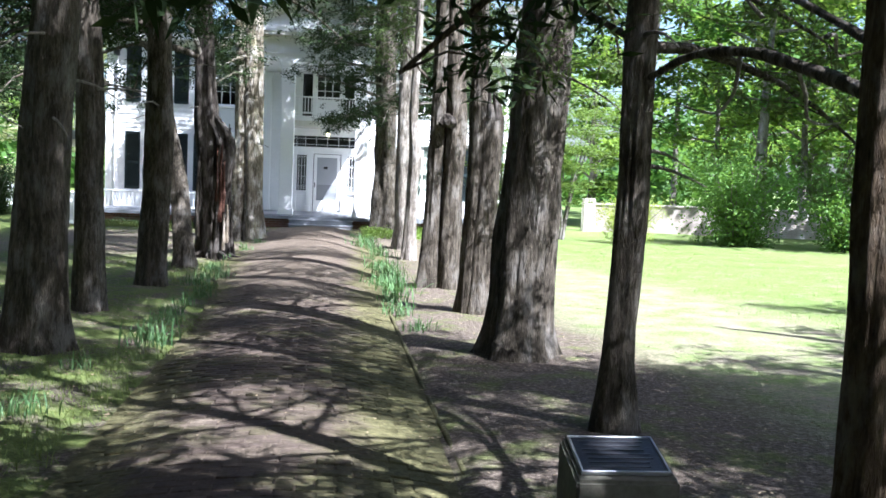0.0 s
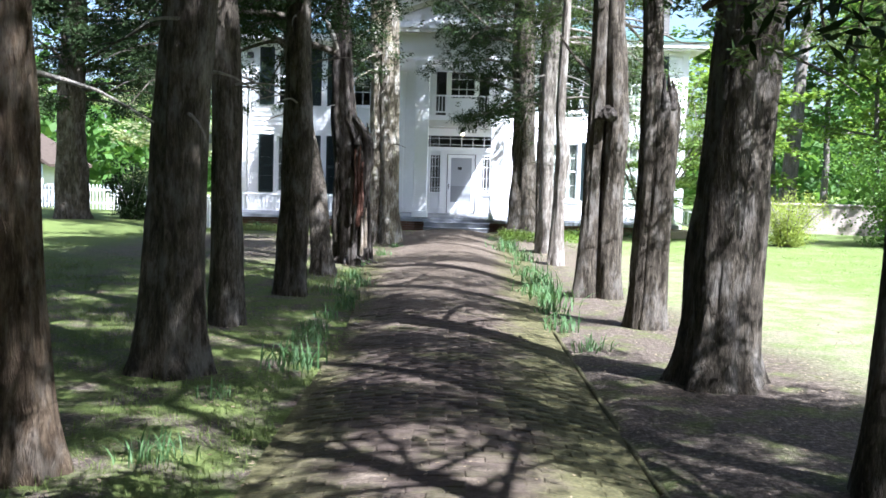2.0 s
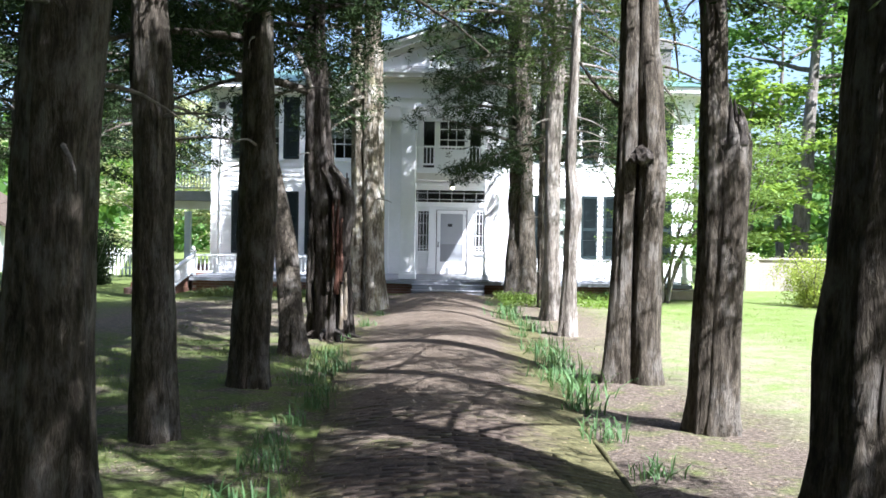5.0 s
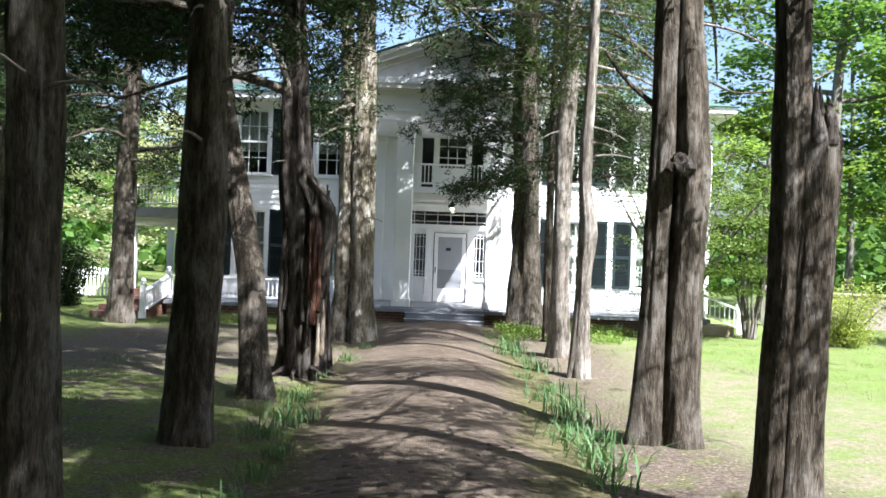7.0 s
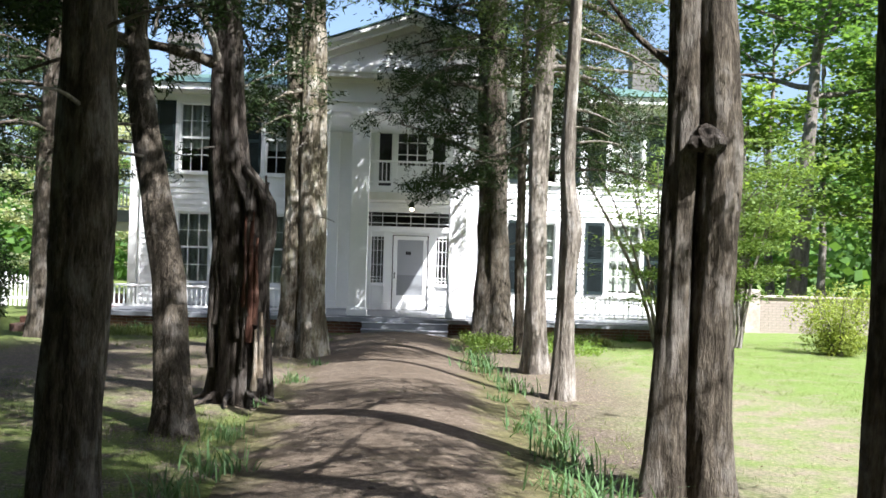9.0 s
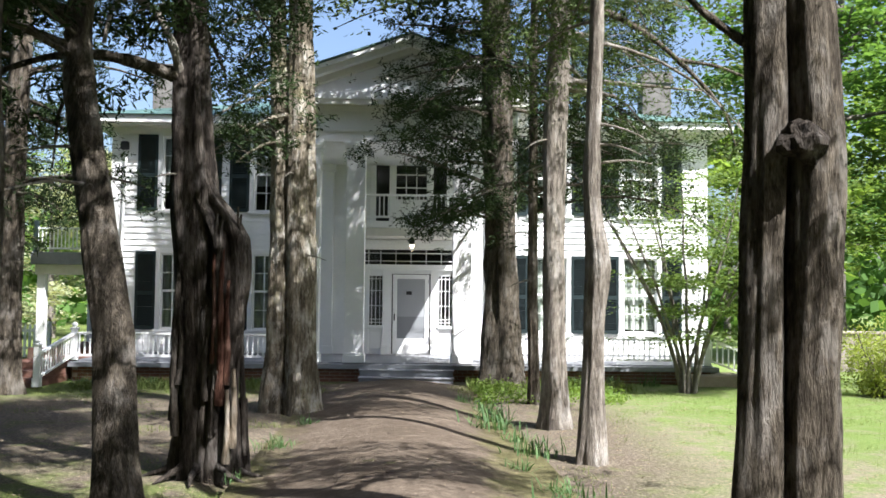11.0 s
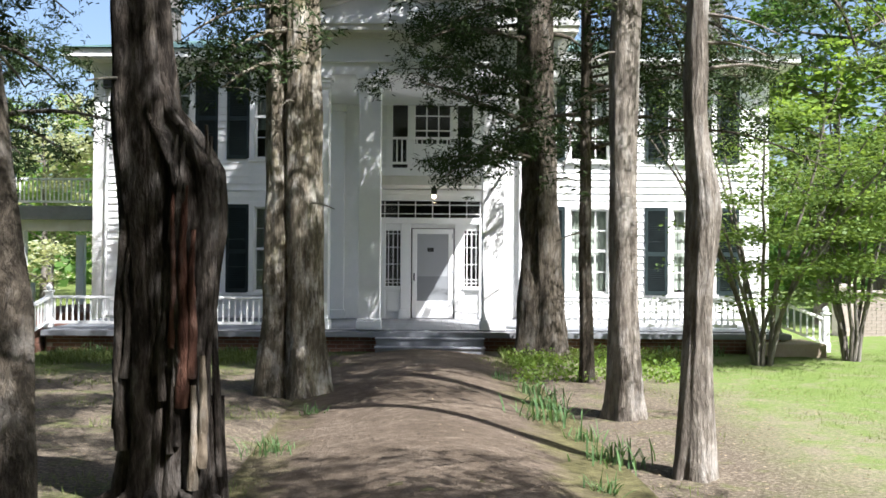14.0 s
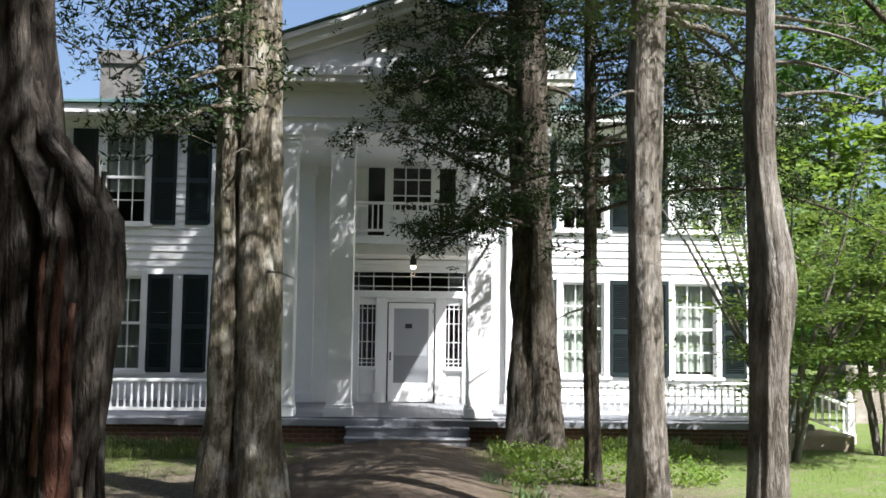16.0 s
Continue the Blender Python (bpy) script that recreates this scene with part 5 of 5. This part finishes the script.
# unseen cedar added so that its shade falls on the soil by the marker
for k, (x, y) in enumerate(((7.4, 3.4),)):
    cedar([(0, x, 0.26), (1.2, x, 0.2), (5, x, 0.17)], y, 60 + k, 9.2, (3.0, 8.5), 2.4, 36, per=24, dead=0, fine=0.42, taper=0.2, label="unseen tall cedar added to shade the ground")


# ---- broad-leaved trees, shrubs and the woods ----
def broadleaf(x, y, height, reach, seed, leaf, n=640, per=11, size=(0.29, 0.18), r=0.2, low=0.25, bark=None, label="", lean=0.0, name="broadleaf_tree", cat="tree", group="woodland trees", limbs=11):
    rng = np.random.default_rng(seed)
    tree = empty(name, (x, y, 0), label or "leafy spring-green woodland tree", cat, group)
    zz = np.linspace(-0.2, height * 0.9, 10)
    wob = rng.normal(0, 0.06, (10, 2)).cumsum(0)
    p = np.stack([wob[:, 0] + lean * zz, wob[:, 1], zz], 1)
    raw_mesh("trunk", *tube(p, np.linspace(r, r * 0.15, 10) + np.array([r * 0.4] + [0] * 9), 12), bark or GREY_BARK, tree, True)
    tips = []
    for i in range(limbs):
        z = height * (low + (0.85 - low) * (i + rng.uniform(0, 1)) / limbs)
        c = np.array([np.interp(z, p[:, 2], p[:, k]) for k in range(3)])
        prof = math.sin(math.pi * min(1, (z / height - low * 0.6) / (1 - low * 0.6)) ** 0.8)
        ln = reach * max(0.3, prof) * rng.uniform(0.7, 1.15)
        q = limb_path(rng, c, i * 2.4 + rng.uniform(-0.5, 0.5), ln, rng.uniform(0.2, 0.8), rng.uniform(0, 0.3))
        raw_mesh("limb", *tube(q, np.linspace(r * 0.3, r * 0.05, len(q)), 5), bark or GREY_BARK, tree, True)
        for _ in range(max(2, n // (limbs * 9))):
            s = rng.uniform(0.35, 1.1)
            t = np.array([np.interp(s, np.linspace(0, 1, len(q)), q[:, k]) for k in range(3)])
            t = t + rng.normal(0, 1, 3) * np.array([0.3, 0.3, 0.2]) * reach * 0.4
            for _ in range(9):
                tips.append(t + rng.normal(0, 1, 3) * np.array([0.13, 0.13, 0.05]) * reach)
    v, f = leaves(rng, np.array(tips), per, np.array([1.2, 1.2, 0.5]) * (0.035 * reach + 0.05), size[0], size[1], 0.1, True)
    raw_mesh("crown", v, f, leaf, tree)
    return tree


W1 = broadleaf(13.5, 47.5, 13, 4.2, 61, WOOD_LEAF, label="tall leafy tree at the edge of the woods")
W2 = broadleaf(19.0, 40.0, 11, 4.0, 62, SPRING_LEAF, label="bright spring-green tree at the edge of the woods")
W3 = broadleaf(24.0, 33.0, 12, 4.6, 63, WOOD_LEAF, low=0.12, label="leafy tree with low boughs behind the lawn")
W4 = broadleaf(17.5, 52.0, 15, 4.4, 64, SPRING_LEAF, label="tall bright tree behind the garden wall")
W5 = broadleaf(-12.5, 56.0, 10, 4.2, 69, PALE_LEAF, low=0.1, label="pale-leaved tree beyond the side lawn")
spots = [(29, 41), (22, 46), (27, 52), (34, 36), (36, 48), (31, 27), (38, 30), (24, 58), (15, 60), (27, 20), (19.5, 27.5), (23, 24), (26, 38), (30, 33), (10, 56), (21, 34.5), (17, 44),
         (-16, 54), (-23, 48), (-29, 56), (-19, 62), (-33, 46), (-38, 36), (-34, 24), (-30, 12), (-27, 0), (-5, 64), (4, 66)]
rng = np.random.default_rng(5)
for k, (x, y) in enumerate(spots):
    src = (W1, W2, W3, W4)[int(rng.integers(0, 4))] if x > 0 else (W2, W5, W5)[int(rng.integers(0, 3))]
    s = rng.uniform(0.8, 1.15)
    if x < 0:
        s *= 0.8
    ob = copy_thing(src, pose(x, y, 0, 0, 0, rng.uniform(0, 360)))
    ob.scale = (s, s, s * rng.uniform(0.9, 1.1))
# unseen evergreens added behind the first step and beyond the side lawn, blocking sky light
G1 = broadleaf(-13.0, -8.0, 15, 4.4, 68, CEDAR_LEAF, n=500, per=12, size=(0.8, 0.5), low=0.1, label="unseen tall evergreen added against sky light", limbs=16)
sky_blockers = [(-13.5 - 3.5 * (k % 2), -4 + 3.6 * k) for k in range(7)] + [(-9 + 4.2 * k, -11.5 - 3.0 * (k % 2)) for k in range(5)]
for k, (x, y) in enumerate(sky_blockers):
    ob = copy_thing(G1, pose(x, y, 0, 0, 0, 77 * k))
    ob.scale = (1, 1, 0.95 + 0.05 * (k % 4))
broadleaf(12.4, 42.0, 15, 4.2, 65, WOOD_LEAF, r=0.38, low=0.5, lean=0.08, label="tall grey-trunked tree behind the garden wall")
broadleaf(16.5, 38.5, 13, 4.0, 66, WOOD_LEAF, r=0.28, low=0.35, label="leafy tree rising behind the garden wall")
broadleaf(10.2, 40.5, 8, 2.6, 67, SPRING_LEAF, low=0.12, label="bright young tree beside the house")


def shrub(x, y, height, reach, seed, leaf, stems=9, n=260, per=20, size=(0.1, 0.06), label="", flat=0.5, lean=0.0):
    """A many-stemmed shrub with layered sprays of leaves."""
    rng = np.random.default_rng(seed)
    ob = empty("shrub", (x, y, 0), label, "shrub")
    tips = []
    for i in range(stems):
        az = i * 6.28 / stems + rng.uniform(-0.3, 0.3)
        hgt = height * rng.uniform(0.65, 1.0)
        out = reach * rng.uniform(0.25, 0.9)
        s = np.linspace(0, 1, 8)
        q = np.stack([0.12 * math.cos(az) + out * math.cos(az) * s ** 1.5, 0.12 * math.sin(az) + out * math.sin(az) * s ** 1.5, -0.05 + hgt * s], 1)
        q[1:] += rng.normal(0, 0.03, (7, 3)) * reach * 0.4
        raw_mesh("stem", *tube(q, np.linspace(0.035, 0.008, 8) * (0.6 + 0.25 * height / 2), 6), GREY_BARK, ob, True)
        for _ in range(n // stems):
            at = rng.uniform(0.3 if height > 4 else 0.05, 1.0)
            t = np.array([np.interp(at, s, q[:, k]) for k in range(3)])
            t = t + rng.normal(0, 1, 3) * np.array([0.3, 0.3, 0.1 * flat if height > 4 else 0.25]) * reach * 0.6
            if height > 4:
                t[2] = t[2] * 0.35 + 0.65 * (round(t[2] / 0.55) * 0.55 + 0.12 * math.sin(t[0] * 2 + t[1]))
            tips.append(t)
    tips = np.array(tips)
    tips[:, 0] += lean * tips[:, 2] / height
    tips[:, 2] = np.maximum(tips[:, 2], 0.1)
    v, f = leaves(rng, tips, per, np.array([1.3, 1.3, 0.45 if height > 4 else 1.1]) * (0.05 * reach + 0.02), size[0], size[1], 0.05, height > 4)
    raw_mesh("foliage", v, f, leaf, ob)
    return ob


shrub(5.0, 29.6, 5.2, 2.5, 71, DOGWOOD_LEAF, 11, 520, 34, (0.09, 0.055), "tall open dogwood-like shrub with bright layered leaves", lean=1.3)
shrub(6.9, 30.6, 4.6, 2.0, 76, DOGWOOD_LEAF, 8, 380, 28, (0.1, 0.06), "bright leafy shrub by the porch end")
shrub(8.8, 29.6, 1.5, 1.1, 72, YELLOW_LEAF, 12, 380, 26, (0.06, 0.035), "loose yellow-green bush on the lawn")
shrub(12.6, 30.8, 2.9, 2.4, 73, SHRUB_LEAF, 14, 560, 24, (0.11, 0.07), "large rounded green shrub before the garden wall")
shrub(15.6, 29.0, 2.4, 2.2, 74, SHRUB_LEAF, 12, 420, 24, (0.11, 0.07), "dense green shrub at the lawn's edge")
shrub(18.5, 31.5, 2.6, 2.2, 77, SHRUB_LEAF, 12, 420, 24, (0.11, 0.07), "dense green shrub at the lawn's edge")
shrub(-11.1, 33.8, 1.9, 1.0, 75, CEDAR_LEAF, 10, 240, 30, (0.09, 0.05), "small dark evergreen shrub on the side lawn")

# far woods closing the view on every side
rng = np.random.default_rng(9)
ang = rng.uniform(0, 2 * np.pi, 6800)
rad = rng.uniform(58, 85, 6800)
top = 10 + 4 * np.sin(ang * 9) + 2 * np.sin(ang * 23 + 1)
cent = np.stack([rad * np.cos(ang), 20 + rad * np.sin(ang), rng.uniform(0, 1, 6800) ** 0.8 * np.where((np.abs(ang - 1.57) < 0.35), top * 0.45, top)], 1)
v, f = leaves(rng, cent, 16, 1.0, 0.95, 0.65)
woods = raw_mesh("far_woods", v, f, WOOD_LEAF)
tagged(woods, "distant green woods round the grounds", "woods", kind="stuff")

# ---- garden wall, fence and outbuilding ----
garden_wall = tagged(part("garden_wall", boxed(9.15, 30.0, 36.5, 36.8, -0.1, 1.0), MORTAR), "low weathered brick garden wall", "wall", kind="structure")
brick_me = mesh_from("brick", boxed(0, 0.21, -0.012, 0, 0, 0.065), GARDEN_BRICK)
joined = bmesh.new()
count = 0
for row in range(13):
    x = 9.15 + (0.11 if row % 2 else 0.0)
    while x < 29.7:
        if count < 300 and x < 14.5:
            b = new("brick", brick_me)
            b.location, b.parent = (x, 36.5, row * 0.077), garden_wall
            count += 1
        else:
            box(joined, x, x + 0.21, 36.488, 36.5, row * 0.077, row * 0.077 + 0.065)
        x += 0.222
tagged(part("brick_courses", joined, GARDEN_BRICK, garden_wall), kind="stuff")
part("coping", boxed(9.1, 30.0, 36.44, 36.86, 1.0, 1.07, bev=0.012), GARDEN_BRICK, garden_wall)
pier = tagged(part("gate_pier", boxed(9.0, 9.42, 36.4, 36.82, -0.1, 1.22, bev=0.01), GARDEN_BRICK), "short brick pier at the end of the wall", "pier", kind="structure")

fence = empty("picket_fence", (-14, 39.5, 0), "white picket fence beyond the side lawn", "fence")
bm = boxed(-5.0, 3.2, -0.02, 0.02, 0.25, 0.32)
part("rail", bm, WHITE_TRIM, fence)
part("rail", boxed(-5.0, 3.2, -0.02, 0.02, 0.75, 0.82), WHITE_TRIM, fence)
picket = mesh_from("picket", prism(bmesh.new(), ((-0.035, 0.03), (0.035, 0.03), (0.035, 0.92), (0, 0.99), (-0.035, 0.92)), -0.045, -0.021), WHITE_TRIM)
for i in range(60):
    b = new("picket", picket)
    b.location, b.parent = (-4.95 + i * 0.137, 0, 0), fence
for i in range(5):
    b = part("post", boxed(-0.05, 0.05, -0.02, 0.08, -0.1, 1.05, bev=0.006), WHITE_TRIM, fence)
    b.location = (-4.9 + i * 2.0, 0.045, 0)

shed = empty("outbuilding", (-19.6, 44, 0), "small white outbuilding with a weathered gable and brown roof", "shed")
part("wall", boxed(-2.0, 2.0, -2.0, 2.0, -0.1, 1.7), WHITE, shed)
part("roof", prism(bmesh.new(), ((-2.4, 1.6), (0, 3.0), (2.4, 1.6), (2.4, 1.72), (0, 3.14), (-2.4, 1.72)), -2.3, 2.3), SHINGLE, shed)
part("gable", prism(bmesh.new(), ((-1.95, 1.701), (1.95, 1.701), (0, 2.9)), -1.98, 1.98), BOARD, shed)

# ---- marker by the walk ----
marker = empty("plaque_marker", (1.48, 3.48, 0), "squat concrete pedestal with a sloping dark bronze plaque", "marker")
bm = bmesh.new()
w0, w1 = 0.21, 0.2
vs = [bm.verts.new(p) for p in ((-w0, -0.18, -0.1), (w0, -0.18, -0.1), (w0, 0.18, -0.1), (-w0, 0.18, -0.1), (-w1, -0.17, 0.6), (w1, -0.17, 0.6), (w1, 0.17, 0.68), (-w1, 0.17, 0.68))]
for q in ((0, 1, 5, 4), (1, 2, 6, 5), (2, 3, 7, 6), (3, 0, 4, 7), (4, 5, 6, 7), (3, 2, 1, 0)):
    bm.faces.new([vs[i] for i in q])
bmesh.ops.bevel(bm, geom=list(bm.edges), offset=0.012, segments=2, affect="EDGES")
part("pedestal", bm, STONE, marker)
tilt = math.atan2(0.08, 0.34)
lay = Matrix.Translation((0, 0.01, 0.647)) @ Matrix.Rotation(tilt, 4, "X")
bm = boxed(-0.165, 0.165, -0.135, 0.135, 0.0, 0.012, bev=0.003)
bm.transform(lay)
plate = part("plaque", bm, BRONZE, marker, "dark bronze plaque")
bm = bmesh.new()
for b4 in ((-0.175, 0.175, -0.145, -0.135), (-0.175, 0.175, 0.135, 0.145), (-0.175, -0.165, -0.135, 0.135), (0.165, 0.175, -0.135, 0.135)):
    box(bm, *b4, 0.0, 0.017, bev=0.002)
bm.transform(lay)
part("rim", bm, PEWTER, plate, "pale worn metal rim")
rng = np.random.default_rng(3)
for i in range(7):
    bm = boxed(-0.14 + rng.uniform(0, 0.02), 0.14 - rng.uniform(0, 0.06), 0.095 - i * 0.033, 0.104 - i * 0.033, 0.0121, 0.0145)
    bm.transform(lay)
    part("raised_line", bm, simple("worn_bronze_letter", (0.06, 0.06, 0.065), (0.1, 0.1, 0.11), 14.0, 0.4, 0.5, metal=0.6) if i == 0 else bpy.data.materials["worn_bronze_letter"], plate)

# ---- the brick walk ----
def walk_mid(y):
    return 0.12 - 0.025 * y


HALF, RISE = 1.08, 0.11


def swell(a, b, y):
    s = max(0.0, min(1.0, (y - a) / (b - a)))
    return s * s * (3 - 2 * s)


def walk_half(y):
    """The walk spreads and loses its edge towards the house."""
    return HALF + 0.42 * swell(11.0, 20.0, y)


def walk_z(x, y):
    u = max(-1.0, min(1.0, (x - walk_mid(y)) / walk_half(y)))
    far = swell(12.0, 21.0, y)
    flat, bell = 1 - u * u, (1 - u * u) ** 2
    return -0.01 + (RISE + 0.1 * far * swell(31.2, 27.2, y)) * (flat + (bell - flat) * far)


brick_walk = empty("brick_walk", (0, 15, 0), "worn brick walk with moss and dirt in the joints", "path", kind="structure")
ys = np.linspace(-6, 31.1, 300)
us = np.linspace(-1.06, 1.06, 17)
bed = [(walk_mid(y) + u * walk_half(y), y - 15, walk_z(walk_mid(y) + u * walk_half(y), y) + 0.002 + 0.006 * fbm(walk_mid(y) + u * HALF, y * 0.8, 0, 4.0) + min(0.012, max(-0.005, (y - 12.0) * 0.002))) for y in ys for u in us]
i, j = np.meshgrid(np.arange(299), np.arange(16), indexing="ij")
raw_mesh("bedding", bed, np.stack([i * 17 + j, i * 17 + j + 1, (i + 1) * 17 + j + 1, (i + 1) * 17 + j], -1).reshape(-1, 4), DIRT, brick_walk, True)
for s in (1,):
    line = [(walk_mid(y) + s * (HALF + 0.05), y - 15, -0.012 + 0.01 * math.sin(y * 7 + s) + 0.01 * math.sin(y * 2.3)) for y in np.linspace(-6, 12.5, 160)]
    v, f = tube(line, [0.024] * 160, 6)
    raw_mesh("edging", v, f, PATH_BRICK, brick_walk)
rng = np.random.default_rng(21)
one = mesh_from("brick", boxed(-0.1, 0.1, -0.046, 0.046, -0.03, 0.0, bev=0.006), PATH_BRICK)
vs, fs, n, made = [], [], 0, 0
row = 0
y = -5.8
corner = np.array([(-1, -1, -1), (1, -1, -1), (1, 1, -1), (-1, 1, -1), (-0.94, -0.88, 0), (0.94, -0.88, 0), (0.94, 0.88, 0), (-0.94, 0.88, 0)], float)
sides = np.array([(0, 1, 5, 4), (1, 2, 6, 5), (2, 3, 7, 6), (3, 0, 4, 7), (4, 5, 6, 7)])
while y < 31.0:
    x = walk_mid(y) - HALF + 0.1 + (0.104 if row % 2 else 0.0)
    while x < walk_mid(y) + HALF - 0.06:
        jx, jy, jr = rng.normal(0, 0.004), rng.normal(0, 0.004), rng.normal(0, 0.03)
        z = walk_z(x, y) + rng.normal(0, 0.004) + 0.001
        tiltx = (walk_z(x + 0.05, y) - walk_z(x - 0.05, y)) / 0.1 + rng.normal(0, 0.025)
        if 4.6 < y < 7.5 and made < 300:
            b = new("brick", one)
            b.matrix_basis = Matrix.Translation((x + jx, y + jy - 15, z)) @ Matrix.Rotation(jr, 4, "Z") @ Matrix.Rotation(-math.atan(tiltx), 4, "Y")
            b.parent = brick_walk
            made += 1
        else:
            p = corner * np.array([0.1, 0.046, 0.03])
            p = np.stack([p[:, 0] - p[:, 1] * jr, p[:, 1] + p[:, 0] * jr, p[:, 2] + p[:, 0] * tiltx], 1) + np.array([x + jx, y + jy - 15, z])
            vs.append(p)
            fs.append(sides + n)
            n += 8
        x += 0.208
    y += 0.1
    row += 1
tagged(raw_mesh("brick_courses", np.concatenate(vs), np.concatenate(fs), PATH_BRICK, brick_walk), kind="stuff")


# ---- plants on the ground ----
def blades_mesh(rng, centres, length, width, lean=0.5):
    """Curved strap leaves rising from centres: three segments each."""
    c = np.asarray(centres, float)
    n = len(c)
    az = rng.uniform(0, 6.28, n)
    L = length * rng.uniform(0.55, 1.25, n)
    ln = lean * rng.uniform(0.1, 1.4, n)
    d = np.stack([np.cos(az), np.sin(az), np.zeros(n)], 1)
    s = np.stack([-np.sin(az), np.cos(az), np.zeros(n)], 1) * (width * rng.uniform(0.7, 1.3, n))[:, None] * 0.5
    rows_ = []
    for k, (t, w) in enumerate(((0, 0.8), (0.4, 1.0), (0.75, 0.8), (1.0, 0.12)) if length > 0.1 else ((0, 0.9), (1.0, 0.15))):
        p = c + d * (ln * L * t * t)[:, None]
        p[:, 2] += L * t * (1 - 0.35 * ln * t)
        rows_ += [p - s * w, p + s * w]
    v = np.stack(rows_, 1).reshape(-1, 3)
    m = len(rows_)
    b = (np.arange(n) * m)[:, None, None]
    f = (b + np.array([[0, 1, 3, 2], [2, 3, 5, 4], [4, 5, 7, 6]])[None, : m // 2 - 1]).reshape(-1, 4)
    return v, f


def bulb_clump(seed, n, length, spread):
    rng = np.random.default_rng(seed)
    c = np.concatenate([rng.normal(0, spread, (n, 2)), np.full((n, 1), -0.02)], 1)
    return raw_mesh("leaf_clump", *blades_mesh(rng, c, length, 0.017, 0.75), BLADE)


clumps = [bulb_clump(81 + k, 34 + 16 * k, 0.24 + 0.05 * k, 0.09 + 0.04 * k) for k in range(3)]
rng = np.random.default_rng(31)
places = [(walk_mid(y) + HALF + 0.22 + rng.normal(0, 0.12), y) for y in np.concatenate([np.linspace(13.6, 18.0, 8), np.linspace(19.2, 27.0, 8), [10.9, 12.3]])]
places += [(walk_mid(y) - HALF - 0.3 + rng.normal(0, 0.16), y) for y in np.concatenate([np.linspace(11.0, 16.0, 7), np.linspace(17.5, 24, 4)])]
places += [(-1.75, 6.6), (-1.85, 8.3), (-1.5, 9.6)]
places += [(-7.2 + 0.36 * k + rng.normal(0, 0.1), 31.0 + rng.normal(0, 0.14)) for k in range(12)]
places += [(3.0 + 0.8 * k, 31.2 + rng.normal(0, 0.15)) for k in range(3)]
for k, (x, y) in enumerate(places):
    m = pose(x, y, ground_height(x, y), 0, 0, rng.uniform(0, 360))
    src = clumps[int(rng.integers(0, 3))]
    if k < 3:
        ob = clumps[k]
        ob.matrix_basis = m
    else:
        ob = copy_thing(src, m)
        s = rng.uniform(0.5, 0.8) if x < walk_mid(y) else rng.uniform(0.6, 1.05)
        ob.scale = (s, s, s)
    tagged(ob, "clump of green strap leaves edging the walk", "plant", "bulb clumps along the walk")


def scatter(rng, n, x0, x1, y0, y1, keep):
    x, y = rng.uniform(x0, x1, n), rng.uniform(y0, y1, n)
    ok = np.array([keep(a, b) for a, b in zip(x, y)])
    x, y = x[ok], y[ok]
    return np.stack([x, y, [ground_height(a, b) - 0.01 for a, b in zip(x, y)]], 1)


rng = np.random.default_rng(33)
off_walk = lambda x, y: abs(x - walk_mid(y)) > HALF + 0.08
patchy = lambda x, y: abs(x - walk_mid(y)) > HALF - 0.12 + 0.3 * noise.noise(Vector((x * 1.7, y * 1.7, 8))) and noise.noise(Vector((x * 0.8, y * 0.8, 3))) > -0.05
tagged(raw_mesh("lawn_grass", *blades_mesh(rng, scatter(rng, 90000, 2.4, 12.0, 7.0, 33.0, lambda x, y: x + 0.25 * y > 9.7 + 2.2 * noise.noise(Vector((x * 0.5, y * 0.5, 0))) + 1.2 * noise.noise(Vector((x * 2, y * 2, 5)))), 0.045, 0.006, 0.9), GRASS), "short sunlit lawn grass", "grass", kind="stuff")
tagged(raw_mesh("shade_grass", *blades_mesh(rng, scatter(rng, 120000, -9.0, 2.6, 4.0, 31.0, lambda x, y: patchy(x, y) and not (19.0 < y < 28 and noise.noise(Vector((x * 0.9, y * 0.9, 17))) < 0.25) and (x < -1.2 or (y > 14 and rng.uniform() < (0.25 if y < 26 else 1.0)))), 0.07, 0.007, 0.9), GRASS), "thin grass and moss under the trees", "grass", kind="stuff")
tagged(raw_mesh("ground_cover", *leaves(rng, scatter(rng, 900, 0.8, 3.4, 26.8, 31.2, lambda x, y: noise.noise(Vector((x * 1.3, y * 1.3, 12))) > -0.1) + np.array([0, 0, 0.07]), 7, 0.06, 0.06, 0.04), SPRING_LEAF), "low bright green leafy ground cover by the porch", "plants", kind="stuff")
tagged(raw_mesh("foundation_plants", *blades_mesh(rng, scatter(rng, 9000, -7.0, 4.0, 29.6, 31.4, lambda x, y: x < -3.0 or x > 0.75), 0.17, 0.014, 0.8), GRASS), "low green plants along the porch", "plants", kind="stuff")
c = scatter(rng, 16000, -7.0, 4.5, 2.5, 30.0, lambda x, y: True)
c[:, 2] = [walk_z(x, y) + 0.012 if abs(x - walk_mid(y)) < walk_half(y) else z + 0.03 for x, y, z in c]
keep = np.array([not (abs(x - walk_mid(y)) < HALF * 0.9) or rng.uniform() < 0.25 for x, y, _ in c])
v, f = leaves(rng, c[keep], 1, 0.0, 0.04, 0.022)
v[:, 2] = np.repeat(c[keep][:, 2], 4) + (v[:, 2] - np.repeat(c[keep][:, 2], 4)) * 0.25
tagged(raw_mesh("leaf_litter", v, f, LITTER), "dry leaf and twig litter on the soil", "litter", kind="stuff")
